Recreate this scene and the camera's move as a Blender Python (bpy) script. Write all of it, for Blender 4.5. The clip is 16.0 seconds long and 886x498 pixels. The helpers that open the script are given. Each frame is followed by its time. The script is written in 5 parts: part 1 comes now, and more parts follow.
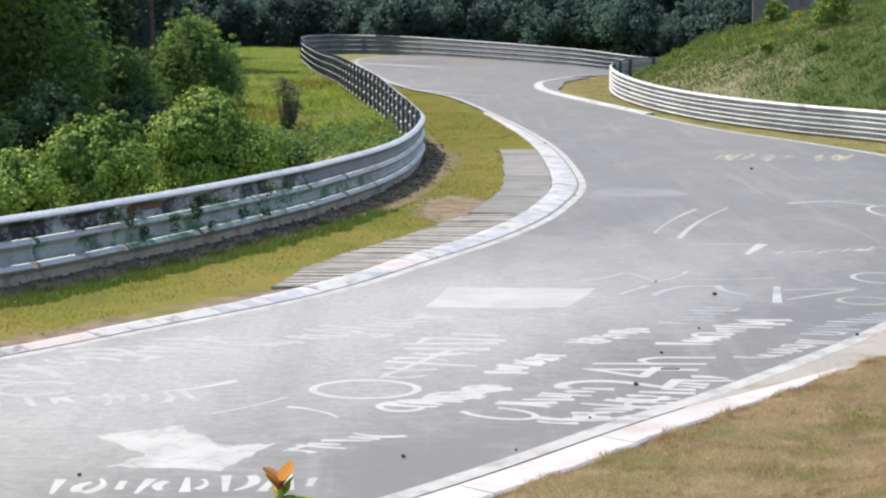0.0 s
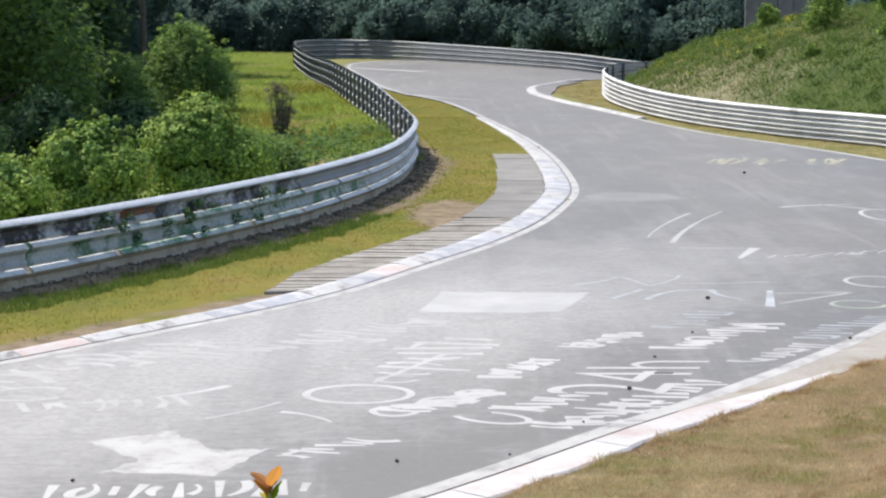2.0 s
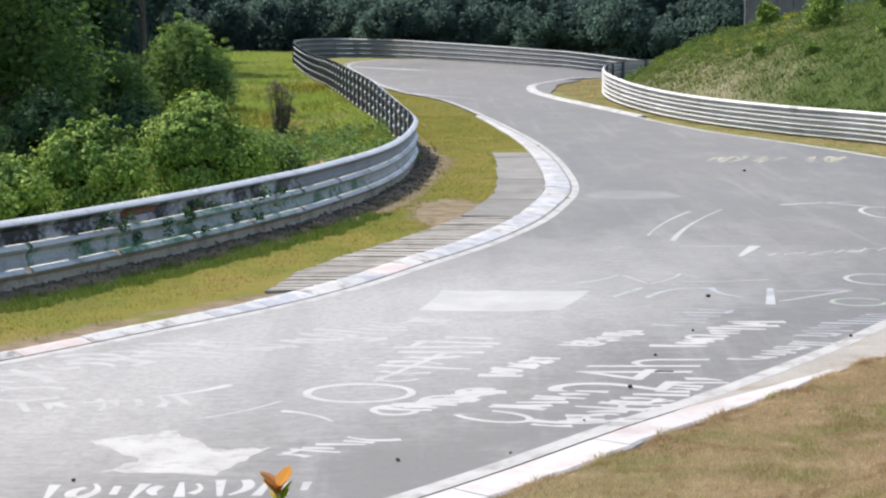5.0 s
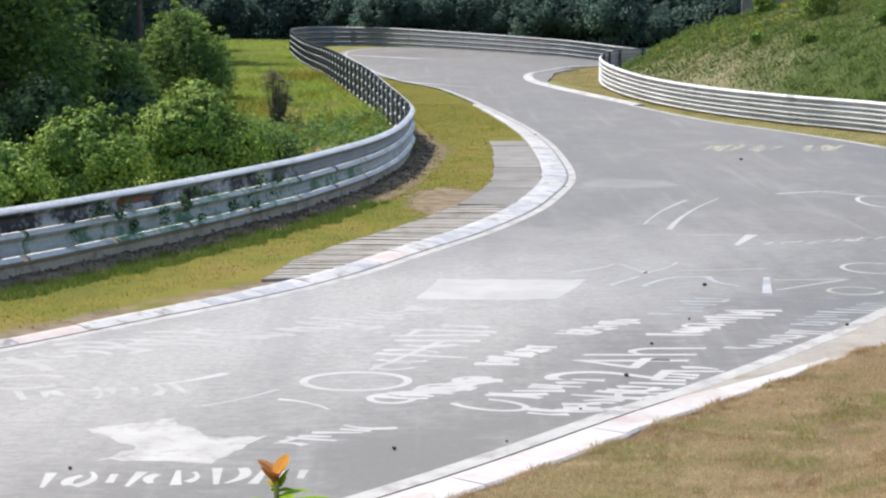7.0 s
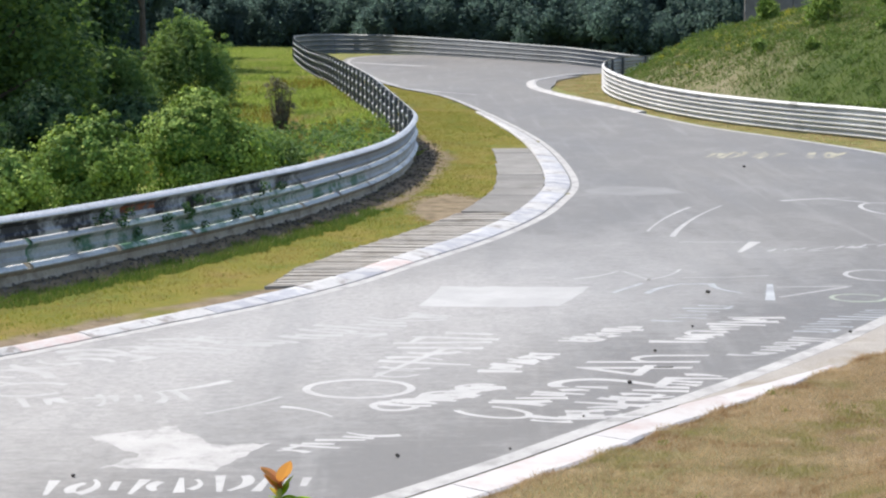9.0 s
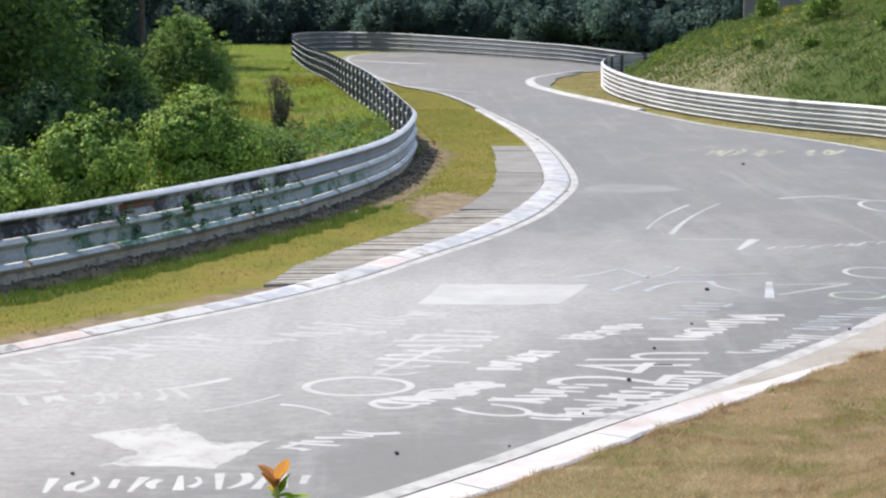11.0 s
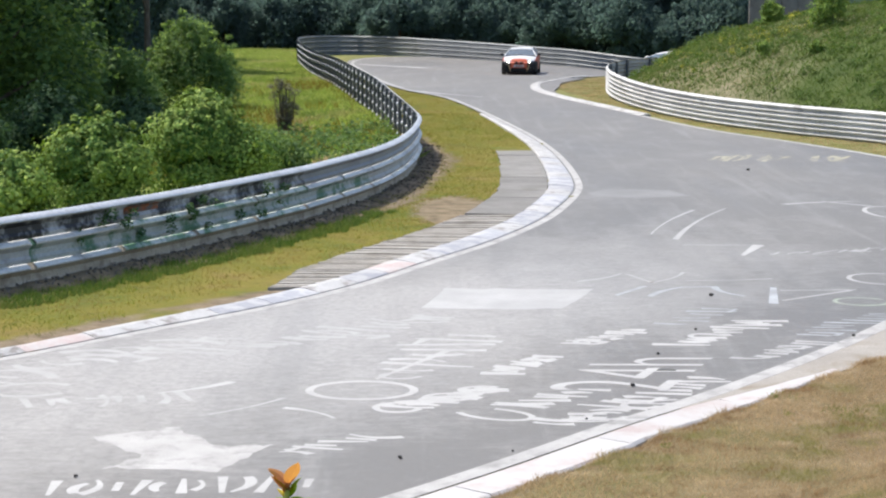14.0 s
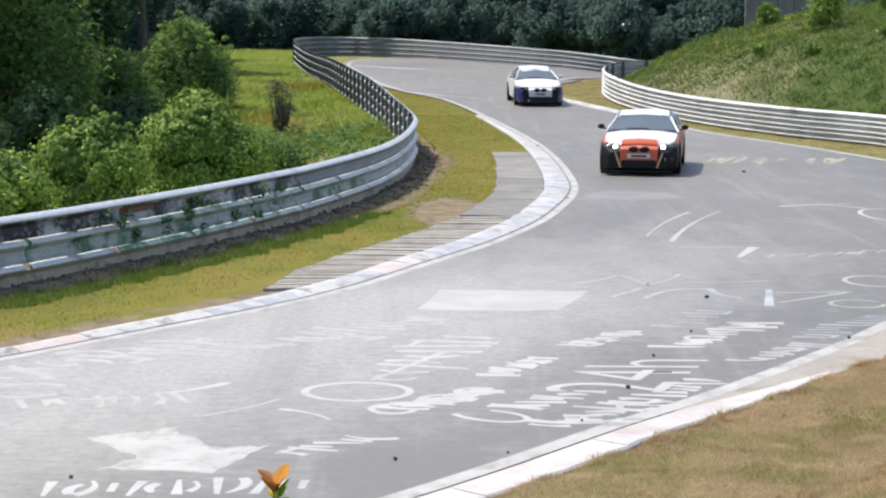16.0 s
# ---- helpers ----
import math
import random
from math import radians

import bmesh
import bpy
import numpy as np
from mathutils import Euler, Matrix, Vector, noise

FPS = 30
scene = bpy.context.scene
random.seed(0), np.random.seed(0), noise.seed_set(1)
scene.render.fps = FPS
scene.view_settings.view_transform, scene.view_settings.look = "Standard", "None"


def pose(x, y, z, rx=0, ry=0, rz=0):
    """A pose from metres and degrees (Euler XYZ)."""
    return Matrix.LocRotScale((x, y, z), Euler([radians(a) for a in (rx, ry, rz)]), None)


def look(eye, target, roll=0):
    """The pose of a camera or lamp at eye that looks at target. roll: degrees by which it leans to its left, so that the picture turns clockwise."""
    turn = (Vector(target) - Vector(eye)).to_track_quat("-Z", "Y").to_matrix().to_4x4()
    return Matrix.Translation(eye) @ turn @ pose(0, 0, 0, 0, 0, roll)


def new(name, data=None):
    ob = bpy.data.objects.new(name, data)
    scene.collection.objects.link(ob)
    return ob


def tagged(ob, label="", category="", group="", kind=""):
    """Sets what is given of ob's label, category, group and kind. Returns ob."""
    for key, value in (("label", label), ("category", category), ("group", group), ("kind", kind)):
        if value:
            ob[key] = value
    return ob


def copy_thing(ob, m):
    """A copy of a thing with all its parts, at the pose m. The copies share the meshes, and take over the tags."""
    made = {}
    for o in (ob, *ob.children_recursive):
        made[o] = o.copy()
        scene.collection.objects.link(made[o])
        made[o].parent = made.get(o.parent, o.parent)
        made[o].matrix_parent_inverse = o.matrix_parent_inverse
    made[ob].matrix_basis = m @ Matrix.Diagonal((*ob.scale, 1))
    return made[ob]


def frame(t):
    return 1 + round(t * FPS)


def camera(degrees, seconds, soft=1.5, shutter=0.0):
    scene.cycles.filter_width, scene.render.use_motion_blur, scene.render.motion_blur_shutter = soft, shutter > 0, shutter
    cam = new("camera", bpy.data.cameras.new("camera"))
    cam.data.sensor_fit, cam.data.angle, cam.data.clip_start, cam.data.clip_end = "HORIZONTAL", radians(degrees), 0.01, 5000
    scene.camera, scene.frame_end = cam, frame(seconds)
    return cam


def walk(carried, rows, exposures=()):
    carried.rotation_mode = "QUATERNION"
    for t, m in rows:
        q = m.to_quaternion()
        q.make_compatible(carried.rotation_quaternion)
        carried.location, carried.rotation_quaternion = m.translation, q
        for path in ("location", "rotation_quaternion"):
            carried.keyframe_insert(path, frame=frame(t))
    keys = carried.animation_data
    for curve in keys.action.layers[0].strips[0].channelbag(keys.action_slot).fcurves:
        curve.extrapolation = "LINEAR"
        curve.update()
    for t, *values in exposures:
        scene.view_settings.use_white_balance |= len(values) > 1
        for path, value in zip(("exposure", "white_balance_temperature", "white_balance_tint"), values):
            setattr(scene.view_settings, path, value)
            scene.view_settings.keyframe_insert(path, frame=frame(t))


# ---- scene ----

# ---- camera: hand-held long lens on the bank beside the track ----
cam = camera(27.0, 16.0, soft=2.22)
EYE = 3.6
ROWS = [
    (0, 0.001, -7.428, -0.023),
    (0.5, 0.054, -7.367, -0.017),
    (1, -0.104, -7.372, 0.027),
    (1.5, -0.001, -7.487, 0.088),
    (2, -0.226, -7.286, 0.079),
    (2.5, -0.511, -7.079, 0.183),
    (3, -0.461, -7.046, 0.231),
    (5.5, -0.213, -7.371, 0.210),
    (6, -0.262, -7.396, 0.124),
    (6.5, -0.270, -7.537, 0.078),
    (7, -0.333, -7.683, 0.154),
    (7.5, -0.416, -7.348, 0.178),
    (8, -0.494, -7.380, 0.148),
    (8.5, -0.425, -7.414, 0.087),
    (9, -0.244, -7.456, 0.206),
    (11.5, -0.294, -7.529, 0.242),
    (12, -0.457, -7.401, 0.227),
    (12.5, -0.366, -7.488, 0.223),
    (13, -0.138, -7.680, 0.124),
    (13.5, -0.127, -7.610, -0.003),
    (14, -0.109, -7.396, -0.009),
    (14.5, -0.289, -7.295, -0.093),
    (15, -0.237, -7.296, 0.110),
    (15.5, -0.305, -7.164, -0.062),
    (16, -0.223, -7.351, -0.144),
]
EXPOSURE = 0.75
walk(cam, [(t, pose(0, 0, EYE, 90 + pitch, roll, yaw)) for t, yaw, pitch, roll in ROWS], [(0, EXPOSURE), (16, EXPOSURE)])

# ---- world and sun: late-morning sun from behind the left-hand woods ----
SUN_AZ, SUN_EL = -49.0, 56.0   # degrees right of straight ahead, degrees up
world = bpy.data.worlds.new("sky")
scene.world = world
world.use_nodes = True
wn = world.node_tree
sky = wn.nodes.new("ShaderNodeTexSky")
sky.sky_type, sky.sun_disc = "NISHITA", False
sky.sun_elevation, sky.sun_rotation = radians(SUN_EL), radians(SUN_AZ)
sky.air_density, sky.dust_density = 1.0, 2.5
wn.links.new(sky.outputs[0], wn.nodes["Background"].inputs[0])
wn.nodes["Background"].inputs[1].default_value = 0.15
sun_data = bpy.data.lights.new("sun", "SUN")
sun_data.energy, sun_data.angle, sun_data.color = 3.3, radians(0.6), (1.0, 0.94, 0.84)
sun = new("sun", sun_data)
to_sun = Vector((math.sin(radians(SUN_AZ)) * math.cos(radians(SUN_EL)), math.cos(radians(SUN_AZ)) * math.cos(radians(SUN_EL)), math.sin(radians(SUN_EL))))
sun.matrix_world = look(to_sun * 100, (0, 0, 0))

# ---- materials ----


def node_mat(name):
    m = bpy.data.materials.new(name)
    m.use_nodes = True
    nt = m.node_tree
    return m, nt, nt.nodes["Principled BSDF"]


def ramp_of(nt, fac, stops):
    r = nt.nodes.new("ShaderNodeValToRGB")
    e = r.color_ramp.elements
    while len(e) < len(stops):
        e.new(0.5)
    for k, (p, c) in zip(e, stops):
        k.position, k.color = p, (*c, 1)
    nt.links.new(fac, r.inputs[0])
    return r.outputs[0]


def noise_of(nt, scale, detail=4, rough=0.6, stretch=None, distort=0.0):
    co = nt.nodes.new("ShaderNodeTexCoord").outputs["Object"]
    if stretch:
        mp = nt.nodes.new("ShaderNodeMapping")
        mp.inputs["Scale"].default_value = stretch
        nt.links.new(co, mp.inputs[0])
        co = mp.outputs[0]
    n = nt.nodes.new("ShaderNodeTexNoise")
    n.inputs["Scale"].default_value, n.inputs["Detail"].default_value = scale, detail
    n.inputs["Roughness"].default_value, n.inputs["Distortion"].default_value = rough, distort
    nt.links.new(co, n.inputs["Vector"])
    return n.outputs["Fac"]


def mixed(nt, fac, a, b, mode="MIX"):
    mx = nt.nodes.new("ShaderNodeMix")
    mx.data_type, mx.blend_type = "RGBA", mode
    for sock, v in ((mx.inputs[0], fac), (mx.inputs[6], a), (mx.inputs[7], b)):
        if isinstance(v, (int, float)):
            sock.default_value = v
        elif isinstance(v, tuple):
            sock.default_value = (*v, 1)
        else:
            nt.links.new(v, sock)
    return mx.outputs[2]


def bumped(nt, bsdf, height, strength, dist=0.01):
    b = nt.nodes.new("ShaderNodeBump")
    b.inputs["Strength"].default_value, b.inputs["Distance"].default_value = strength, dist
    nt.links.new(height, b.inputs["Height"])
    nt.links.new(b.outputs[0], bsdf.inputs["Normal"])


def surface(name, c1, c2, scale=3.0, rough=0.7, bump=0.2, fine=60.0, metal=0.0, stain=None, stain_scale=0.6, stain_at=(0.5, 0.62), dist=0.01, rand=0.0):
    """Two-scale surface: broad colour drift, fine grain relief, optional stains."""
    m, nt, bs = node_mat(name)
    col = ramp_of(nt, noise_of(nt, scale), [(0.35, c1), (0.65, c2)])
    grain = noise_of(nt, fine, 3)
    dark = tuple(0.72 * v for v in c1)
    col = mixed(nt, ramp_of(nt, grain, [(0.38, (0.45,) * 3), (0.55, (0,) * 3)]), col, dark)
    if stain:
        mask = ramp_of(nt, noise_of(nt, stain_scale, 6, 0.7), [(stain_at[0], (0,) * 3), (stain_at[1], (1,) * 3)])
        col = mixed(nt, mask, col, stain)
    if rand:
        oi = nt.nodes.new("ShaderNodeObjectInfo").outputs["Random"]
        col = mixed(nt, 1.0, col, ramp_of(nt, oi, [(0, (1 - rand,) * 3), (1, (1,) * 3)]), "MULTIPLY")
    nt.links.new(col, bs.inputs["Base Color"])
    bs.inputs["Roughness"].default_value, bs.inputs["Metallic"].default_value = rough, metal
    bumped(nt, bs, grain, bump, dist)
    return m


def leafy(name, c1, c2, c3, through_light=0.35, rough=0.7, tint=(1.0, 1.0, 0.45), patches=()):
    """Leaves: each blade its own green, and some light comes through; patches: broad areas of another colour (colour, scale, from, to)."""
    m, nt, bs = node_mat(name)
    geo = nt.nodes.new("ShaderNodeNewGeometry").outputs["Random Per Island"]
    col = ramp_of(nt, geo, [(0.0, c1), (0.55, c2), (1.0, c3)])
    col = mixed(nt, ramp_of(nt, noise_of(nt, 0.9, 3), [(0.35, (0.0,) * 3), (0.7, (0.6,) * 3)]), col, c3)
    for colour, scale, lo, hi in patches:
        col = mixed(nt, ramp_of(nt, noise_of(nt, scale, 5, 0.65), [(lo, (0,) * 3), (hi, (0.85,) * 3)]), col, colour)
    nt.links.new(col, bs.inputs["Base Color"])
    bs.inputs["Roughness"].default_value = rough
    bs.inputs["Specular IOR Level"].default_value = 0.12
    tr = nt.nodes.new("ShaderNodeBsdfTranslucent")
    nt.links.new(mixed(nt, 1.0, col, tint, "MULTIPLY"), tr.inputs[0])
    mix = nt.nodes.new("ShaderNodeMixShader")
    mix.inputs[0].default_value = through_light
    nt.links.new(bs.outputs[0], mix.inputs[1])
    nt.links.new(tr.outputs[0], mix.inputs[2])
    nt.links.new(mix.outputs[0], nt.nodes["Material Output"].inputs["Surface"])
    return m


def plain(name, c, rough=0.4, metal=0.0, coat=0.0, emit=0.0, scale=8.0, dirt=0.12):
    m, nt, bs = node_mat(name)
    d = tuple(max(0.0, v * (1 - dirt) - 0.0) for v in c)
    nt.links.new(ramp_of(nt, noise_of(nt, scale), [(0.35, c), (0.7, d)]), bs.inputs["Base Color"])
    bs.inputs["Roughness"].default_value, bs.inputs["Metallic"].default_value = rough, metal
    bs.inputs["Coat Weight"].default_value = coat
    if emit:
        bs.inputs["Emission Color"].default_value, bs.inputs["Emission Strength"].default_value = (1, 0.97, 0.9, 1), emit
    return m


def asphalt_material():
    m, nt, bs = node_mat("asphalt")
    broad = noise_of(nt, 0.22, 5, 0.55, (1, 0.35, 1))
    col = ramp_of(nt, broad, [(0.3, (0.108, 0.103, 0.095)), (0.5, (0.127, 0.121, 0.112)), (0.72, (0.152, 0.145, 0.135))])
    # chalk and old paint rubbed in, plus sun glare painted pale on the left
    geo = nt.nodes.new("ShaderNodeTexCoord").outputs["Object"]
    mp = nt.nodes.new("ShaderNodeMapping")
    mp.vector_type = "TEXTURE"
    mp.inputs["Location"].default_value, mp.inputs["Rotation"].default_value, mp.inputs["Scale"].default_value = (-1.4, 20.4, 0), (0, 0, radians(56)), (13.5, 4.3, 100)
    nt.links.new(geo, mp.inputs[0])
    ball_grad = nt.nodes.new("ShaderNodeTexGradient")
    ball_grad.gradient_type = "SPHERICAL"
    nt.links.new(mp.outputs[0], ball_grad.inputs[0])
    streaks = mixed(nt, 0.5, noise_of(nt, 0.8, 5, 0.6, (1, 0.5, 1), 0.2), noise_of(nt, 5.0, 5, 0.7, (0.6, 1.6, 1), 0.3))
    add = nt.nodes.new("ShaderNodeMath")
    add.operation = "MULTIPLY_ADD"
    nt.links.new(ball_grad.outputs["Fac"], add.inputs[0])
    add.inputs[1].default_value = 0.5
    nt.links.new(streaks, add.inputs[2])
    glare_and_chalk = ramp_of(nt, add.outputs[0], [(0.5, (0,) * 3), (0.62, (0.28,) * 3), (0.88, (0.85,) * 3)])
    col = mixed(nt, glare_and_chalk, col, (0.33, 0.322, 0.31))
    # pale scuffs along the way and blotches of worn binder
    col = mixed(nt, ramp_of(nt, noise_of(nt, 2.3, 5, 0.65, (1.0, 0.05, 1), 0.4), [(0.54, (0,) * 3), (0.7, (0.5,) * 3)]), col, (0.23, 0.225, 0.214))
    col = mixed(nt, ramp_of(nt, noise_of(nt, 1.3, 7, 0.75, (1, 0.6, 1)), [(0.54, (0,) * 3), (0.68, (0.4,) * 3)]), col, (0.21, 0.205, 0.195))
    # tyre sweeps
    sweep = ramp_of(nt, noise_of(nt, 1.5, 3, 0.5, (1.0, 0.06, 1)), [(0.56, (0,) * 3), (0.7, (0.35,) * 3)])
    col = mixed(nt, sweep, col, (0.13, 0.13, 0.13))
    col = mixed(nt, ramp_of(nt, noise_of(nt, 11, 6, 0.8), [(0.4, (0.4,) * 3), (0.55, (0,) * 3)]), col, (0.1, 0.099, 0.097))
    col = mixed(nt, ramp_of(nt, noise_of(nt, 17, 6, 0.8, (0.5, 1, 1)), [(0.58, (0,) * 3), (0.7, (0.5,) * 3)]), col, (0.33, 0.325, 0.32))
    grain = noise_of(nt, 90, 3, 0.7)
    col = mixed(nt, ramp_of(nt, grain, [(0.36, (0.35,) * 3), (0.52, (0,) * 3)]), col, (0.09, 0.09, 0.09))
    nt.links.new(col, bs.inputs["Base Color"])
    nt.links.new(ramp_of(nt, broad, [(0.3, (0.52,) * 3), (0.7, (0.66,) * 3)]), bs.inputs["Roughness"])
    bs.inputs["Specular IOR Level"].default_value = 0.5
    bumped(nt, bs, grain, 0.35, 0.006)
    return m


def ground_material():
    """Turf: green meadow, dry verge and bare soil, blended where the sheet says so."""
    m, nt, bs = node_mat("turf")
    fine = noise_of(nt, 14, 5, 0.7)
    green = ramp_of(nt, noise_of(nt, 0.7, 5), [(0.3, (0.11, 0.18, 0.035)), (0.55, (0.175, 0.235, 0.045)), (0.75, (0.26, 0.24, 0.06))])
    dry = ramp_of(nt, noise_of(nt, 1.1, 6, 0.7), [(0.3, (0.12, 0.085, 0.052)), (0.45, (0.19, 0.135, 0.088)), (0.6, (0.235, 0.168, 0.115)), (0.75, (0.29, 0.215, 0.155))])
    dry = mixed(nt, ramp_of(nt, noise_of(nt, 0.8, 6, 0.65), [(0.56, (0,) * 3), (0.72, (0.45,) * 3)]), dry, (0.16, 0.15, 0.065))
    dry = mixed(nt, ramp_of(nt, noise_of(nt, 3.5, 6, 0.75), [(0.52, (0,) * 3), (0.7, (0.7,) * 3)]), dry, (0.1, 0.078, 0.045))
    soil = ramp_of(nt, noise_of(nt, 3.0, 5), [(0.3, (0.11, 0.082, 0.06)), (0.7, (0.29, 0.225, 0.165))])
    at = nt.nodes.new("ShaderNodeAttribute")
    at.attribute_name = "cover"
    sep = nt.nodes.new("ShaderNodeSeparateXYZ")
    nt.links.new(at.outputs["Vector"], sep.inputs[0])
    col = mixed(nt, sep.outputs[0], green, dry)
    rough = noise_of(nt, 0.45, 6, 0.65)
    weedy = ramp_of(nt, rough, [(0.3, (0.036, 0.062, 0.015)), (0.5, (0.052, 0.08, 0.02)), (0.72, (0.082, 0.105, 0.032))])
    tan = ramp_of(nt, rough, [(0.3, (0.16, 0.16, 0.08)), (0.5, (0.22, 0.2, 0.125)), (0.72, (0.28, 0.25, 0.175))])
    weedy = mixed(nt, sep.outputs[0], weedy, tan)
    col = mixed(nt, sep.outputs[2], col, weedy)
    # mown strip between kerb and guard rail
    vg = nt.nodes.new("ShaderNodeAttribute")
    vg.attribute_name = "verge"
    strip = ramp_of(nt, noise_of(nt, 0.55, 6, 0.65), [(0.34, (0.085, 0.115, 0.018)), (0.48, (0.15, 0.145, 0.024)), (0.6, (0.19, 0.155, 0.034)), (0.72, (0.2, 0.14, 0.06))])
    strip = mixed(nt, ramp_of(nt, noise_of(nt, 2.4, 5, 0.7), [(0.5, (0,) * 3), (0.66, (0.6,) * 3)]), strip, (0.11, 0.1, 0.03))
    col = mixed(nt, vg.outputs["Fac"], col, strip)
    col = mixed(nt, sep.outputs[1], col, soil)
    col = mixed(nt, ramp_of(nt, fine, [(0.4, (0.3,) * 3), (0.6, (0,) * 3)]), col, (0.07, 0.075, 0.03))
    nt.links.new(col, bs.inputs["Base Color"])
    bs.inputs["Roughness"].default_value = 0.95
    bs.inputs["Specular IOR Level"].default_value = 0.1
    bumped(nt, bs, fine, 0.6, 0.04)
    return m


ASPHALT = asphalt_material()
TURF = ground_material()
LINE = surface("worn_line_paint", (0.32, 0.315, 0.305), (0.4, 0.395, 0.385), 2.0, 0.7, 0.2, 70, stain=(0.2, 0.196, 0.19), stain_scale=2.6, stain_at=(0.48, 0.66))
CHALK = surface("chalk_paint", (0.34, 0.338, 0.33), (0.41, 0.408, 0.4), 1.5, 0.66, 0.15, 70, stain=(0.27, 0.266, 0.26), stain_scale=2.2, stain_at=(0.52, 0.74))
FAINT = surface("rubbed_chalk", (0.31, 0.307, 0.3), (0.37, 0.367, 0.36), 1.3, 0.6, 0.15, 70, stain=(0.27, 0.267, 0.26), stain_scale=1.7, stain_at=(0.48, 0.66))
WORN_BLOCK = surface("worn_thin_paint", (0.31, 0.307, 0.3), (0.38, 0.377, 0.37), 1.1, 0.6, 0.15, 70, stain=(0.26, 0.257, 0.252), stain_scale=0.8, stain_at=(0.5, 0.7))
YELLOW_CHALK = surface("rubbed_yellow_chalk", (0.27, 0.26, 0.19), (0.35, 0.335, 0.25), 0.6, 0.7, 0.15, 70, stain=(0.18, 0.177, 0.16), stain_scale=0.5, stain_at=(0.5, 0.64))
PALE_BLUE = surface("rubbed_bluish_chalk", (0.3, 0.32, 0.335), (0.38, 0.4, 0.415), 1.3, 0.6, 0.15, 70, stain=(0.22, 0.225, 0.23), stain_scale=1.9, stain_at=(0.46, 0.64))
LIME_CHALK = surface("rubbed_lime_chalk", (0.29, 0.34, 0.26), (0.36, 0.42, 0.32), 1.3, 0.6, 0.15, 70, stain=(0.24, 0.25, 0.22), stain_scale=1.9, stain_at=(0.5, 0.66))
THIN_CHALK = surface("thin_rubbed_chalk", (0.165, 0.162, 0.157), (0.24, 0.236, 0.23), 0.7, 0.6, 0.15, 70, stain=(0.15, 0.147, 0.142), stain_scale=0.9, stain_at=(0.42, 0.6))
KERB_PINK = surface("pinkish_white_kerb_paint", (0.4, 0.335, 0.32), (0.43, 0.375, 0.36), 0.9, 0.7, 0.3, 50, stain=(0.44, 0.43, 0.425), stain_scale=1.3, stain_at=(0.4, 0.54), rand=0.1)
KERB_WHITE = surface("kerb_white_paint", (0.4, 0.4, 0.4), (0.5, 0.495, 0.49), 1.6, 0.7, 0.3, 50, stain=(0.24, 0.225, 0.21), stain_scale=3.4, stain_at=(0.5, 0.62), rand=0.15)
KERB_BLUE = surface("kerb_faded_blue_paint", (0.3, 0.312, 0.35), (0.36, 0.37, 0.395), 1.6, 0.7, 0.3, 50, stain=(0.44, 0.44, 0.45), stain_scale=2.6, stain_at=(0.46, 0.58), rand=0.2)
KERB_RED = surface("kerb_faded_red_paint", (0.44, 0.33, 0.31), (0.48, 0.41, 0.395), 1.6, 0.7, 0.3, 50, stain=(0.46, 0.445, 0.435), stain_scale=2.6, stain_at=(0.44, 0.58), rand=0.2)
CONCRETE = surface("weathered_concrete", (0.17, 0.165, 0.155), (0.23, 0.222, 0.21), 1.2, 0.85, 0.4, 30, stain=(0.15, 0.145, 0.13), stain_scale=0.9, rand=0.25)
BOARD = surface("pale_ribbed_concrete", (0.27, 0.25, 0.22), (0.36, 0.34, 0.305), 1.2, 0.85, 0.4, 30, stain=(0.2, 0.18, 0.15), stain_scale=1.4, rand=0.3)
SAND = surface("dusty_sand", (0.25, 0.23, 0.205), (0.32, 0.3, 0.27), 1.4, 0.9, 0.4, 40, stain=(0.2, 0.17, 0.13), stain_scale=1.1)
STEEL = surface("galvanised_steel", (0.2, 0.215, 0.24), (0.3, 0.315, 0.335), 0.8, 0.5, 0.1, 25, 0.25, stain=(0.18, 0.18, 0.185), stain_scale=0.9, stain_at=(0.55, 0.7), rand=0.15)
WHITE_STEEL = surface("weathered_white_steel", (0.48, 0.48, 0.475), (0.6, 0.6, 0.595), 0.8, 0.5, 0.1, 25, 0.0, stain=(0.17, 0.165, 0.16), stain_scale=0.55, stain_at=(0.58, 0.68), rand=0.2)
PALE_STEEL = surface("pale_rail_steel", (0.36, 0.37, 0.38), (0.48, 0.485, 0.49), 0.9, 0.55, 0.1, 25, 0.05, stain=(0.23, 0.22, 0.205), stain_scale=1.4, stain_at=(0.52, 0.68))
MOSSY_STEEL = surface("mossy_rail_steel", (0.34, 0.37, 0.36), (0.5, 0.51, 0.5), 1.2, 0.6, 0.1, 25, 0.05, stain=(0.07, 0.16, 0.09), stain_scale=1.9, stain_at=(0.46, 0.58))
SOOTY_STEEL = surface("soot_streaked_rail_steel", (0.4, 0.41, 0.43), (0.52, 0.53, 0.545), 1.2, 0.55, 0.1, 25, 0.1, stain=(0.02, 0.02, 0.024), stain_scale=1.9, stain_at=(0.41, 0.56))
EARTHY_STEEL = surface("earth_stained_rail_steel", (0.42, 0.345, 0.25), (0.52, 0.44, 0.33), 1.2, 0.7, 0.2, 25, 0.0, stain=(0.22, 0.17, 0.12), stain_scale=2.2, stain_at=(0.5, 0.66))
